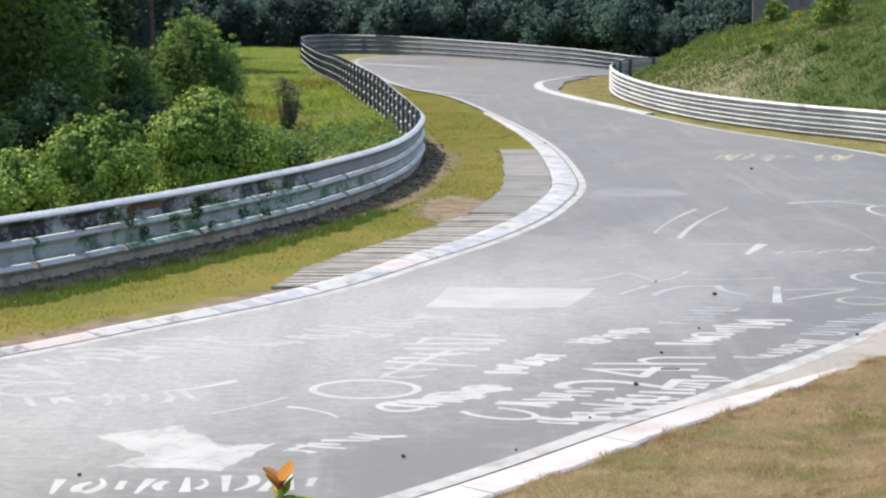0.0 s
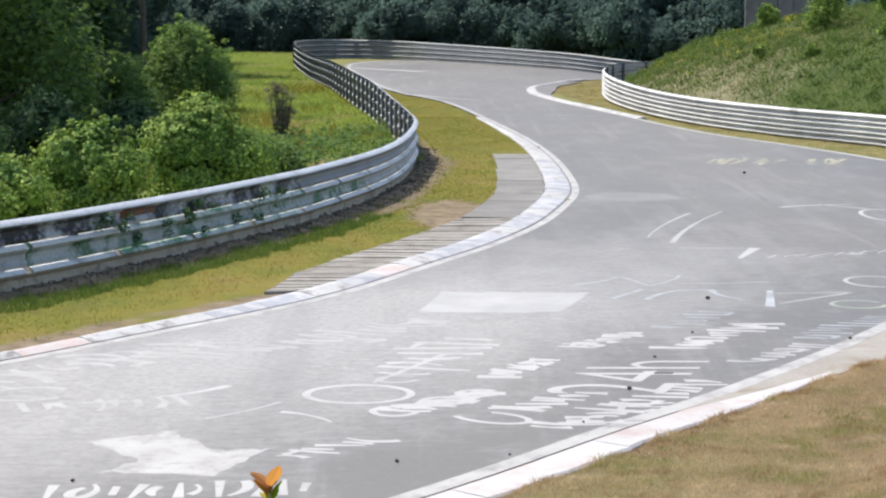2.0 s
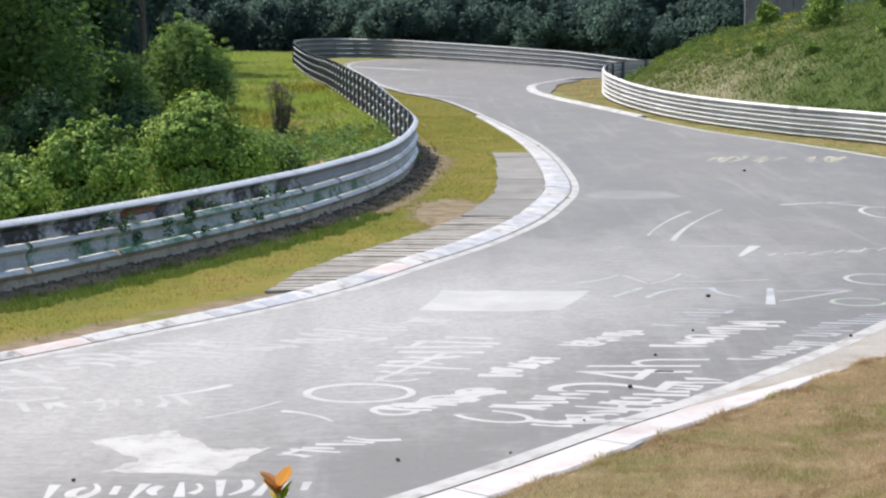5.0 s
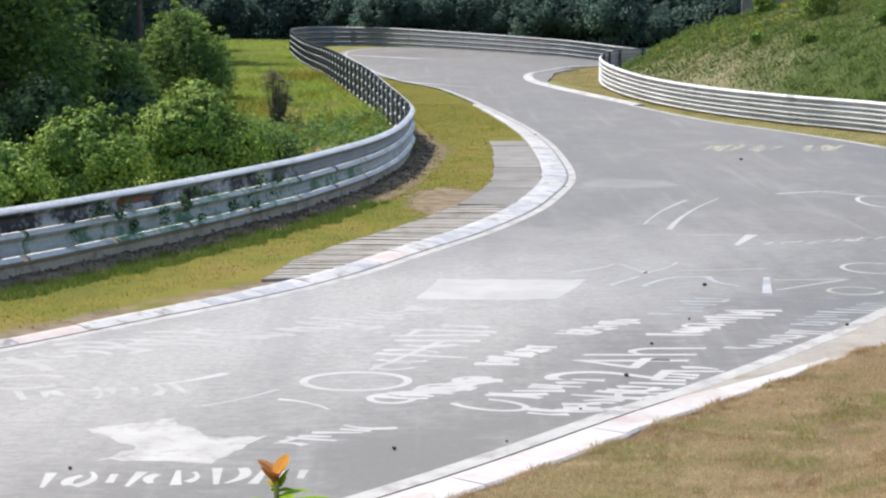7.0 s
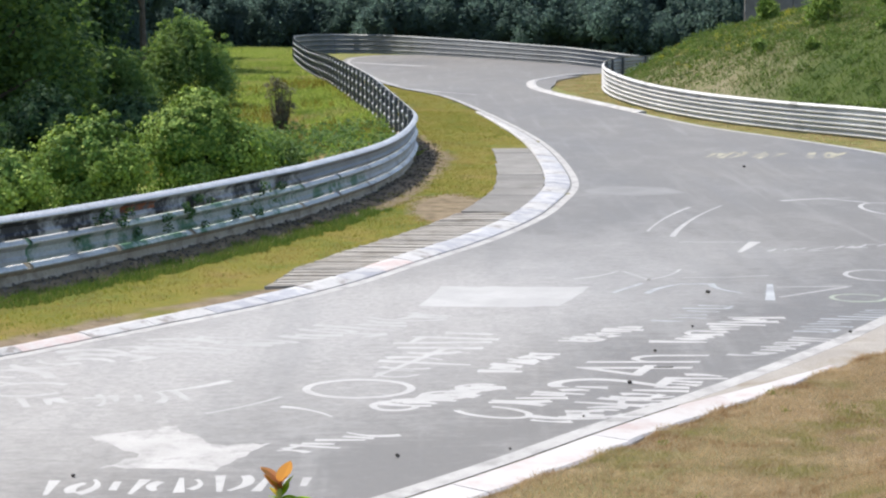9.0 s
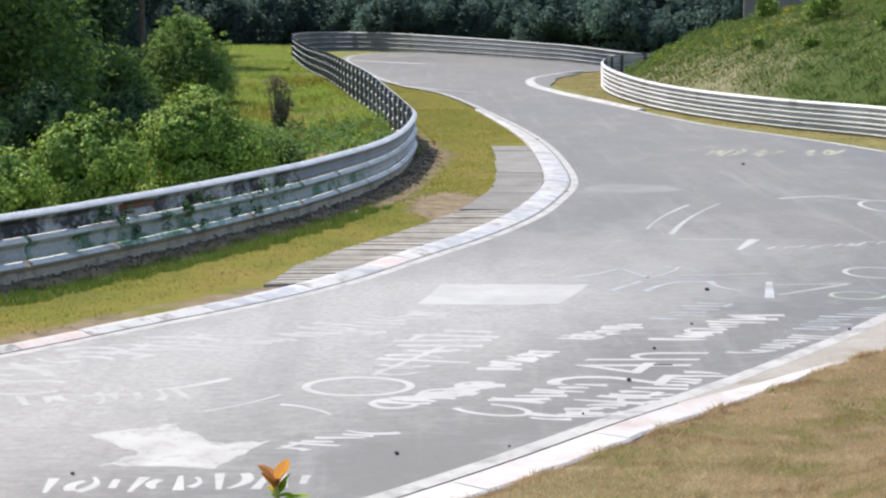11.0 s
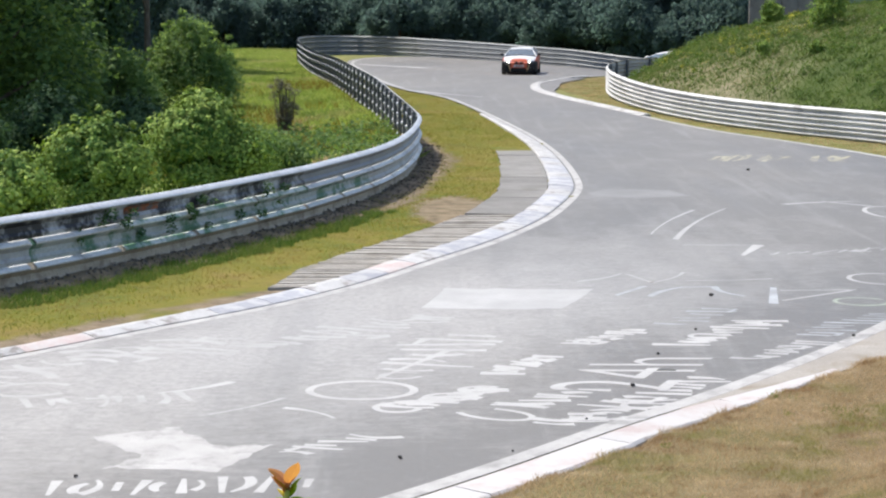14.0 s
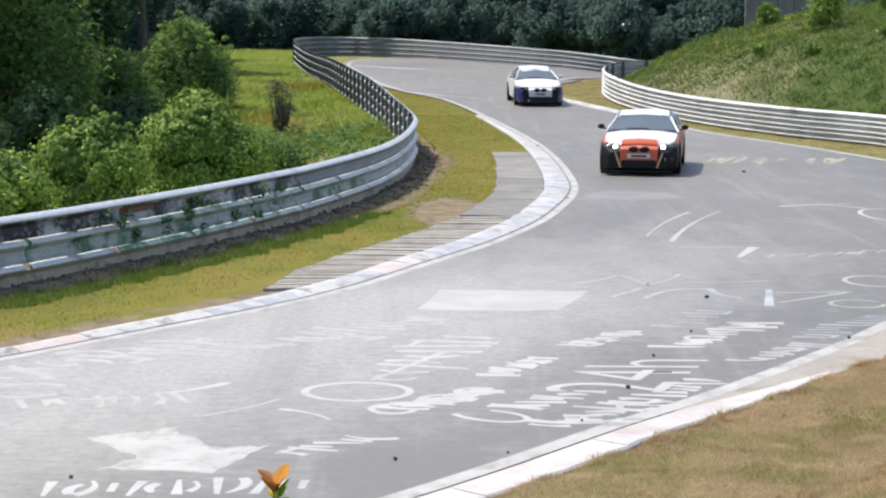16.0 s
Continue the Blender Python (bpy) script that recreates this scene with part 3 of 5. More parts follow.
rusty = rusty[(rusty[:, 1] > 25.95) & (rusty[:, 1] < 26.75)]
beam_mesh(rusty, 1, lambda h: -0.02 + 0.97 * 2 / 3, lambda h: 0.97 / 3 / 0.304, RUST, left_barrier, [(0.017, 0.1), (0.01, 0.16), (0.05, 0.195)], "rust_blotch")

# ---- kerbs and edge lines ----


def kerb(name, line, side, width, mats, label, lip=0.05, piece=1.0, taper=0.0, ragged=0.012):
    """Blocks of cast kerb; width(y) gives the kerb's breadth along the way."""
    ob = tagged(new(name), label, "kerb", kind="structure")
    n = normals(line) * side
    s = max(2, round(piece / 0.25))
    rnd = random.Random(len(line))
    for k, i in enumerate(range(0, len(line) - s, s)):
        seg, nn = line[i:i + s + 1], n[i:i + s + 1]
        vs, fs = [], []
        sink = rnd.uniform(-0.004, 0.004)
        for j, ((x, y), (nx, ny)) in enumerate(zip(seg[:, :2], nn)):
            w = width(y) + rnd.uniform(-ragged, ragged)
            prof = [(0.0, -0.1), (0.0, 0.008), (0.04, 0.02), (w * 0.6, lip + sink), (w - 0.03, lip + sink), (w, lip - 0.02), (w, -0.1)]
            m = len(prof)
            t = seg[min(j + 1, s)][:2] - seg[max(j - 1, 0)][:2]
            t = t / np.linalg.norm(t) * (0.005 if j == 0 else -0.005 if j == s else 0)
            g = float(rise(x, y))
            # the block ends run out thin and low
            thin = min(1.0, 0.12 + (len(line) - 1 - i - j) * 0.25 / taper) if taper else 1.0
            vs += [(x + nx * (w - (w - o) * thin) + t[0], y + ny * (w - (w - o) * thin) + t[1], g + (z if z < 0.01 else 0.01 + (z - 0.01) * thin)) for o, z in prof]
        for j in range(s):
            fs += [(j * m + q, j * m + q + 1, (j + 1) * m + q + 1, (j + 1) * m + q) for q in range(m - 1)]
        fs += [tuple(range(m)), tuple(s * m + q for q in range(m - 1, -1, -1))]
        mesh_ob("kerb_block", vs, fs, mats(k, seg[0]), ob)
    return ob


def left_kerb_width(y):
    return float(np.interp(y, [14, 19, 23, 30, 38, 47, 56, 62], [0.2, 0.22, 0.36, 0.44, 0.52, 0.44, 0.32, 0.22]))


left_fine, right_fine = spline(LEFT, 0.25), spline(RIGHT, 0.25)
kl = left_fine[(left_fine[:, 1] > 12) & (left_fine[:, 1] < 62) & (left_fine[:, 0] < 4)]
kl = kl - normals(kl) * 0.13
kerb("kerb_left", kl, -1, left_kerb_width, lambda k, p: (KERB_RED if k % 2 else KERB_WHITE) if p[1] < 20.5 else (KERB_RED if k % 7 == 2 and p[1] < 29 else KERB_BLUE if k * 7 % 10 < 7 else KERB_WHITE) if p[1] < 44 else KERB_WHITE,
     "low concrete kerb with faded white, blue and pinkish paint")
kr = right_fine[(right_fine[:, 1] < 18.9) & (right_fine[:, 1] > 6)]
kr = kr + normals(kr) * 0.17
kerb("kerb_right", kr, 1, lambda y: 0.4, lambda k, p: KERB_PINK, "low concrete kerb with worn white and pink paint", 0.018, piece=2.0, taper=3.0, ragged=0.02)
ki = right_fine[(right_fine[:, 1] > 61) & (right_fine[:, 1] < 91)]
kerb("kerb_apex", ki, 1, lambda y: 0.36, lambda k, p: KERB_WHITE, "white-painted concrete kerb at the inside of the far bend")
ribbon("edge_line_left", left_line[left_line[:, 1] < 77], -0.09, 0.055, 0.0016, 0.0016, LINE, depth=0.002)
ribbon("edge_line_far", left_line[(left_line[:, 1] > 77)], 0.0, 0.2, 0.0016, 0.0016, LINE, depth=0.002)
ribbon("edge_line_right", right_line, 0.125, -0.06, 0.0016, 0.0016, LINE, depth=0.002)
for o in list(scene.objects):
    if o.name.startswith("edge_line"):
        tagged(o, "worn white edge line painted on the asphalt", "road marking", kind="structure")
apron_line = right_line[(right_line[:, 1] > 16.2) & (right_line[:, 1] < 27) & (right_line[:, 0] > 2)]
tagged(ribbon("apron", apron_line, 0.13, 0.5 + 0.32 * smoothstep(17.2, 20.5, apron_line[:, 1:2]), 0.002, 0.012, SAND, depth=0.1),
       "dusty concrete apron beyond the end of the kerb", "paving", kind="structure")

apex_line = right_line[(right_line[:, 1] > 70) & (right_line[:, 1] < 88)]
tagged(ribbon("apex_paving", apex_line, 0.36, 0.4 + 0.8 * smoothstep(71, 79, apex_line[:, 1:2]), 0.03, 0.02, ASPHALT, depth=0.15),
       "dark weathered asphalt inside the far kerb", "paving", kind="structure")


# ---- concrete strip behind the inner kerb ----
def paved_strip():
    ob = tagged(new("paved_strip"), "ribbed and cracked concrete strip behind the kerb", "paving", kind="structure")
    line = left_fine[(left_fine[:, 1] > 23.3) & (left_fine[:, 1] < 47.6) & (left_fine[:, 0] < 4)]
    n = -normals(line)
    rnd = random.Random(3)
    line = spline(line, 0.125)
    n = -normals(line)
    i = 0
    while i < len(line) - 14:
        y = line[i, 1]
        ribbed = y < 32.0
        step = 1 if ribbed else 12
        a, b = line[i, :2], line[i + step, :2]
        na, nb = n[i], n[i + step]
        inner = 0.14 + left_kerb_width(y)
        w = float(np.interp(y, [23.3, 25, 28, 33, 40, 47.6], [0.35, 0.85, 1.0, 0.95, 1.0, 0.9])) + rnd.uniform(-0.02, 0.02)
        gap = 0.022 if ribbed else 0.008
        along = (b - a) / np.linalg.norm(b - a)
        t = along * gap * 0.5
        z = 0.03 + rnd.uniform(-0.007, 0.007)
        skew = along * (-0.3 if ribbed else -0.05)
        vs = []
        for zz in (z, -0.08):
            for p in (a + t + na * inner, b - t + nb * inner, b - t + nb * (inner + w) + skew, a + t + na * (inner + w) + skew):
                vs.append((p[0], p[1], zz))
        mesh_ob("slab", vs, [(0, 1, 2, 3), (0, 4, 5, 1), (1, 5, 6, 2), (2, 6, 7, 3), (3, 7, 4, 0)], BOARD if ribbed else CONCRETE, ob)
        i += step
    return ob


paved_strip()


# ---- paint on the asphalt ----
def bar(parent, x, y, ang, length, width, bend=0.0, z=0.006, mat=None):
    """A brushed stroke: a flat bar, if need be bent."""
    n = 8 if bend else 1
    vs = []
    for i in range(n + 1):
        s = i / n - 0.5
        a = ang + math.atan(2 * bend * s)
        cx = x + math.cos(ang) * length * s - math.sin(ang) * bend * length * (s * s - 0.1)
        cy = y + math.sin(ang) * length * s + math.cos(ang) * bend * length * (s * s - 0.1)
        w = width * (0.75 + 0.35 * math.cos(3.1 * s + x * 9))
        h = float(rise(cx, cy)) + z + (0.006 if cy > 45 else 0)
        vs += [(cx - math.sin(a) * w / 2, cy + math.cos(a) * w / 2, h), (cx + math.sin(a) * w / 2, cy - math.cos(a) * w / 2, h)]
    return mesh_ob("stroke", vs, [(2 * i, 2 * i + 1, 2 * i + 3, 2 * i + 2) for i in range(n)], mat, parent)


def painted_word(start, end, count, tall, width, mat, seed, label, angle=142, bend=0.9, wander=0.2):
    """Hand-painted word that cannot be read: bars set along a line, each standing across it."""
    rnd = random.Random(seed)
    ob = tagged(new("painted_word"), label, "road marking", "painted words on the track")
    for i in range(count):
        f = (i + 0.5) / count
        x = start[0] + (end[0] - start[0]) * f + rnd.uniform(-wander, wander) * tall
        y = start[1] + (end[1] - start[1]) * f + rnd.uniform(-0.5, 0.5) * 0.05
        kind = rnd.random()
        full = tall * (1.0 if kind < 0.4 else 0.6)
        bar(ob, x, y, radians(angle + rnd.uniform(-9, 9)), full * rnd.uniform(0.85, 1.1), width, rnd.choice((0, 0, bend, -bend)), 0.0011 + 0.00004 * i + 0.000006 * (seed % 7), mat)
        # joins from one stroke to the next
        if i and rnd.random() < 0.15:
            w = rnd.choice((-0.42, 0.42)) * full
            step = math.hypot(end[0] - start[0], end[1] - start[1]) / count
            bar(ob, x + w * math.cos(radians(angle)), y + w * math.sin(radians(angle)) - step * 0.4, math.atan2(end[1] - start[1], end[0] - start[0]), step * 1.1, width, 0, 0.00112 + 0.00004 * i + 0.000006 * (seed % 7), mat)
    return ob


def painted_ring(x, y, rx, ry, width, turn, mat, label, share_of=1.0):
    vs, fs, n = [], [], 40
    for i in range(n + 1):
        a = 2 * math.pi * share_of * i / n + 0.5
        for r in (1, -1):
            px, py = math.cos(a) * (rx + r * width / 2), math.sin(a) * (ry + r * width / 2)
            c, s = math.cos(radians(turn)), math.sin(radians(turn))
            vs.append((x + c * px - s * py, y + s * px + c * py, 0.0019))
    fs = [(2 * i, 2 * i + 1, 2 * i + 3, 2 * i + 2) for i in range(n)]
    return tagged(mesh_ob("painted_ring", vs, fs, mat), label, "road marking", "painted rings on the track")


def painted_patch(corners, mat, label, seed):
    """Patch of thick paint with a brushed, uneven rim."""
    rnd = random.Random(seed)
    vs = []
    for i, a in enumerate(corners):
        b = corners[(i + 1) % len(corners)]
        for k in range(8):
            f = k / 8
            vs.append((a[0] + (b[0] - a[0]) * f + rnd.uniform(-0.025, 0.025), a[1] + (b[1] - a[1]) * f + rnd.uniform(-0.05, 0.05), 0.001))
    bm = bmesh.new()
    bm.faces.new([bm.verts.new(v) for v in vs])
    bmesh.ops.triangulate(bm, faces=bm.faces)
    return tagged(part("painted_patch", bm, mat), label, "road marking", "painted patches on the track")


WORD = "hand-painted white lettering worn by tyres on the asphalt"
DIM = "rubbed-out chalk lettering on the asphalt"
painted_word((1.0, 15.75), (2.7, 17.9), 15, 0.62, 0.118, CHALK, 1, WORD, 172, 0.4, 0.12)
painted_word((0.62, 16.5), (1.5, 17.35), 7, 0.5, 0.112, CHALK, 2, WORD, 172, 0.4, 0.12)
painted_word((2.6, 19.6), (3.8, 21.3), 11, 0.62, 0.139, CHALK, 3, WORD, 173, 0.4, 0.12)
painted_word((-0.3, 16.5), (0.55, 17.4), 9, 0.55, 0.153, CHALK, 4, WORD, 172, 0.4, 0.12)
painted_word((0.5, 18.05), (1.2, 19.05), 9, 0.5, 0.167, CHALK, 22, WORD, 165, 0.7)
painted_word((1.42, 19.7), (2.2, 20.65), 8, 0.52, 0.139, CHALK, 5, WORD, 173, 0.4, 0.12)
painted_word((-0.5, 18.1), (0.5, 20.4), 8, 1.0, 0.124, CHALK, 6, WORD, 174, 0.6)
painted_word((-1.2, 14.75), (-0.5, 15.42), 6, 0.46, 0.084, CHALK, 7, WORD, 172, 0.7)
painted_word((-3.0, 13.62), (-0.95, 13.82), 13, 0.5, 0.084, CHALK, 8, "white capital lettering painted across the asphalt", 88, 0.7, 0.05)
painted_word((3.2, 18.85), (4.15, 19.9), 9, 0.5, 0.108, FAINT, 9, "pinkish-white worn lettering beside the edge line", 172, 0.5)
painted_word((4.1, 20.2), (5.3, 21.8), 10, 0.6, 0.08, PALE_BLUE, 10, "pale bluish rubbed lettering beside the edge line", 172, 0.2)
painted_word((5.0, 27.2), (7.6, 28.0), 12, 0.6, 0.06, WORN_BLOCK, 14, DIM, 50, 0.4)
painted_word((-4.6, 17.6), (-3.2, 19.6), 9, 0.8, 0.121, FAINT, 15, DIM, 165, 1.2)
painted_word((-3.6, 18.7), (-2.3, 20.2), 7, 0.9, 0.121, FAINT, 16, DIM, 168, 0.8)
painted_word((-4.4, 16.6), (-2.2, 17.0), 10, 0.5, 0.097, FAINT, 17, DIM, 110, 0.5)
painted_word((-2.6, 19.2), (-1.0, 20.4), 8, 1.0, 0.121, FAINT, 18, DIM, 165, 0.4)
painted_word((-1.3, 20.4), (0.2, 21.6), 7, 0.9, 0.121, FAINT, 19, DIM, 160, 0.8)
painted_word((6.4, 45.0), (10.4, 44.8), 18, 1.8, 0.14, YELLOW_CHALK, 20, "faint yellowish lettering across the far asphalt", 72, 0.3, 0.3)
painted_word((2.7, 20.9), (3.4, 22.2), 6, 0.7, 0.07, PALE_BLUE, 21, DIM, 172, 0.2)
painted_ring(-0.74, 17.27, 0.5, 0.42, 0.081, 0, CHALK, "white ring painted on the asphalt")
painted_ring(0.5, 16.22, 0.36, 0.2, 0.069, 150, CHALK, "open white ring painted on the asphalt", 0.72)
painted_ring(-0.38, 17.98, 0.2, 0.16, 0.058, 10, FAINT, "small rubbed ring on the asphalt", 0.85)
painted_ring(-3.9, 17.3, 0.4, 0.3, 0.081, 10, FAINT, "rubbed white ring on the asphalt", 0.8)
painted_ring(8.1, 32.8, 0.45, 1.0, 0.085, 0, CHALK, "white ring painted on the asphalt")
painted_ring(5.25, 22.65, 0.33, 0.3, 0.06, 0, LIME_CHALK, "pale lime ring chalked on the asphalt", 0.9)
painted_ring(5.95, 24.6, 0.42, 0.5, 0.069, 0, FAINT, "open white ring painted on the asphalt", 0.8)
for x, y, rx, ry in ((-0.38, 16.5, 0.2, 0.2), (0.08, 16.95, 0.22, 0.17), (0.4, 17.3, 0.2, 0.15), (1.5, 16.15, 0.17, 0.14), (1.85, 16.6, 0.16, 0.13), (2.95, 20.2, 0.16, 0.16), (1.65, 19.85, 0.16, 0.14)):
    painted_ring(x, y, rx, ry, 0.07, 12, CHALK, "small white loop painted among lettering on the asphalt", 0.85)
loose = tagged(new("painted_strokes"), "long loose white brush strokes on the asphalt", "road marking")
for x, y, a, l, w, bend, mat in (
        (4.4, 31.2, 72, 4.8, 0.07, -0.1, FAINT), (3.95, 31.4, 72, 3.8, 0.06, -0.1, WORN_BLOCK), (4.7, 27.6, 70, 1.3, 0.13, 0, CHALK), (4.3, 28.2, -1, 1.1, 0.05, 0, FAINT),
        (7.1, 34.5, 20, 1.5, 0.1, -0.3, FAINT), (7.6, 34.3, -48, 1.1, 0.1, 0, FAINT), (-2.3, 17.4, 40, 0.8, 0.08, 0.3, CHALK), (-0.25, 18.6, 65, 1.75, 0.07, 0, CHALK),
        (-1.74, 16.55, 49, 0.95, 0.06, 0.2, FAINT), (-1.15, 16.3, -42, 0.65, 0.06, -0.4, CHALK), (2.47, 23.55, 60, 0.9, 0.06, 0, PALE_BLUE), (2.9, 23.5, 56, 0.95, 0.06, -0.3, PALE_BLUE),
        (3.4, 23.87, 0, 0.5, 0.06, 0, PALE_BLUE), (3.68, 23.45, -70, 0.8, 0.07, 0.5, PALE_BLUE), (4.24, 23.15, 80, 1.35, 0.1, 0, PALE_BLUE), (4.8, 23.15, 39, 1.35, 0.06, 0, FAINT),
        (4.9, 23.6, 4, 1.0, 0.05, 0, FAINT), (2.2, 24.7, 48, 1.0, 0.05, 0.3, FAINT), (2.7, 24.65, -72, 0.95, 0.05, 0, FAINT), (3.12, 24.7, 60, 1.15, 0.06, 0.3, FAINT),
        (3.9, 24.5, 8, 1.2, 0.05, 0.2, FAINT), (0.2, 72.6, -57, 5.0, 0.3, 0.1, FAINT), (-2.9, 107, -62, 9.0, 0.6, 0.1, FAINT), (1.45, 16.0, 0, 0.75, 0.06, 0, CHALK)):
    bar(loose, x, y, radians(a), l, w * 1.35, bend, 0.0018, mat)
painted_patch([(-2.98, 15.35), (-2.28, 15.7), (-1.8, 14.98), (-1.38, 15.06), (-1.75, 14.16), (-2.68, 14.27), (-2.41, 14.66)], LINE, "thick white painted patch with a torn outline", 2)
painted_patch([(0.06, 23.75), (1.99, 23.66), (1.49, 22.08), (-0.22, 22.13)], WORN_BLOCK, "worn white painted block on the asphalt", 3)
painted_patch([(2.95, 36.4), (3.4, 37.2), (4.6, 36.9), (4.9, 35.8), (3.9, 35.3), (3.0, 35.6)], THIN_CHALK, "faint pale patch rubbed on the asphalt", 4)

# the one marking that can be read
tc = bpy.data.curves.new("race_marking", "FONT")
tc.body, tc.size = "24h", 1.5
tc.offset = -0.012
tob = bpy.data.objects.new("race_marking_text", tc)
race = new("race_marking", bpy.data.meshes.new_from_object(tob))
bpy.data.objects.remove(tob)
race.data.materials.clear()
race.data.materials.append(CHALK)
race.data.transform(Matrix(((0.33, -1.16, 0, 0), (0.8, 0.02, 0, 0), (0, 0, 1, 0), (0, 0, 0, 1))))
race.matrix_world = pose(2.16, 17.2, 0.0021)
tagged(race, "white hand-painted 24h on the asphalt", "road marking")

# clods of rubber and earth lying on the track
STONE = surface("dark_rubber_clod", (0.03, 0.028, 0.025), (0.06, 0.05, 0.045), 20, 0.9, 0.5, 80)
for k, (x, y, r) in enumerate(((-0.32, 14.57, 0.032), (-2.82, 13.97, 0.03), (3.44, 23.1, 0.05), (1.86, 17.45, 0.04), (6.96, 41.5, 0.06), (1.3, 16.0, 0.02), (2.3, 19.1, 0.03), (0.6, 14.8, 0.02), (4.6, 20.2, 0.03), (2.9, 20.6, 0.025))):
    bm = bmesh.new()
    bmesh.ops.create_icosphere(bm, subdivisions=2, radius=r)
    for v in bm.verts:
        v.co *= 1 + 0.35 * noise.noise(v.co * 30 + Vector((k, 0, 0)))
        v.co.z *= 0.7
    c = part("rubber_clod", bm, STONE)
    c.location, c.scale = (x, y, r * 0.3 + 0.006), (0.6, 0.6, 0.6)
    tagged(c, "dark clod of tyre rubber lying on the asphalt", "debris", "clods on the track")

# ---- plants ----


def leaf_cloud(rng, centres, radii, count, size, flat=0.6, up=0.75, heart=None):
    """Leaves as small folded quads scattered through clumps, denser at their skins."""
    weight = radii ** 1.7
    c = rng.choice(len(centres), count, p=weight / weight.sum())
    d = rng.normal(size=(count, 3))
    d /= np.linalg.norm(d, axis=1)[:, None]
    r = radii[c] * (0.45 + 0.55 * rng.random(count) ** 0.6) * (1 + 0.15 * rng.normal(size=count))
    p = centres[c] + d * r[:, None] * np.array([1, 1, 0.85])
    nrm = d * 0.4 + rng.normal(size=(count, 3)) * 0.5 + np.array([0, 0, up])
    if heart is not None:
        # leaves face outward from the whole crown
        away = p - np.array(heart)
        away /= np.linalg.norm(away, axis=1)[:, None] + 1e-6
        nrm = away * 0.85 + d * 0.35 + rng.normal(size=(count, 3)) * 0.42 + np.array([0, 0, 0.12])
    nrm /= np.linalg.norm(nrm, axis=1)[:, None]
    t = np.cross(nrm, rng.normal(size=(count, 3)))
    t /= np.linalg.norm(t, axis=1)[:, None]
    b = np.cross(nrm, t)
    s = size * (0.6 + 0.8 * rng.random(count))[:, None]
    v = np.stack([p - t * s, p + b * s * flat - nrm * s * 0.15, p + t * s, p - b * s * flat - nrm * s * 0.15], 1).reshape(-1, 3)
    f = np.arange(count * 4).reshape(-1, 4).tolist()
    return v, f


def limb(bm, a, b, r1, r2, seg=7):
    a, b = Vector(a), Vector(b)
    bmesh.ops.create_cone(bm, cap_ends=True, segments=seg, radius1=r1, radius2=r2, depth=(b - a).length,
                          matrix=Matrix.Translation((a + b) / 2) @ (b - a).to_track_quat("Z", "Y").to_matrix().to_4x4())


def woody(name, seed, height, width, leaves, size, mat, label, category, stem=0.0, stems=1, girth=0.12, skirt=0.1, up=0.75, outward=False):
    """A tree or bush: tapered stem, limbs out to clumps, leaves round the clumps."""
    rng = np.random.default_rng(seed)
    ob = tagged(new(name), label, category)
    n = 16 if stems > 1 else 26
    u = rng.random(n)
    if stems > 1:
        u = u ** 1.4
    z = height * (skirt + (1 - skirt) * u) * 0.9
    prof = np.sin(np.clip((u * 0.86 + 0.14), 0, 1) * np.pi) ** 0.6
    ang = rng.random(n) * 2 * np.pi
    rad = width / 2 * prof * (0.25 + 0.6 * rng.random(n))
    cen = np.stack([np.cos(ang) * rad, np.sin(ang) * rad, z], 1)
    cen[0] = (0, 0, height * 0.86)
    rr = (0.16 + 0.13 * rng.random(n)) * width * (0.55 + 0.45 * prof)
    cen[:, 2] = np.maximum(cen[:, 2], rr * 0.6)
    bm = bmesh.new()
    for k in range(stems):
        a = k * 2.4
        base = (0.12 * width * math.cos(a) * (stems > 1), 0.12 * width * math.sin(a) * (stems > 1), -0.4)
        top = (0.2 * width * math.cos(a) * (stems > 1), 0.2 * width * math.sin(a) * (stems > 1), height * 0.8)
        limb(bm, base, top, girth, girth * 0.25)
    for c in cen:
        f = 0.35 + 0.3 * rng.random()
        limb(bm, (0, 0, c[2] * f), tuple(c), girth * 0.35, girth * 0.08, 5)
    part("trunk", bm, BARK, ob)
    if stems > 1:
        # upright young shoots break the outline
        k = 44
        a, q = rng.random(k) * 2 * np.pi, np.sqrt(rng.random(k)) * width * 0.45
        top = height * (1.0 - 0.55 * (q / (width * 0.5)) ** 2) * (0.86 + 0.3 * rng.random(k))
        spikes = np.concatenate([np.stack([np.cos(a) * q * s, np.sin(a) * q * s, top * s], 1) for s in (0.7, 0.85, 1.0)])
        cen = np.concatenate([cen, spikes])
        rr = np.concatenate([rr, np.repeat([0.09, 0.065, 0.035], k) * width])
    v, f = leaf_cloud(rng, cen, rr, leaves, size, up=up, heart=(0, 0, height * 0.4) if outward else None)
    mesh_ob("crown", v, f, mat, ob)
    return ob


def height_at(x, y):
    return float(terrain(np.array([float(x)]), np.array([float(y)]))[0][0])


def put(ob, x, y, turn=0, scale=1.0):
    ob.matrix_basis = pose(x, y, height_at(x, y) - 0.05, 0, 0, turn) @ Matrix.Scale(scale, 4)
    return ob


def again(ob, x, y, turn, scale=1.0):
    ob2 = copy_thing(ob, pose(x, y, height_at(x, y) - 0.05, 0, 0, turn))
    ob2.scale = (scale,) * 3
    return ob2


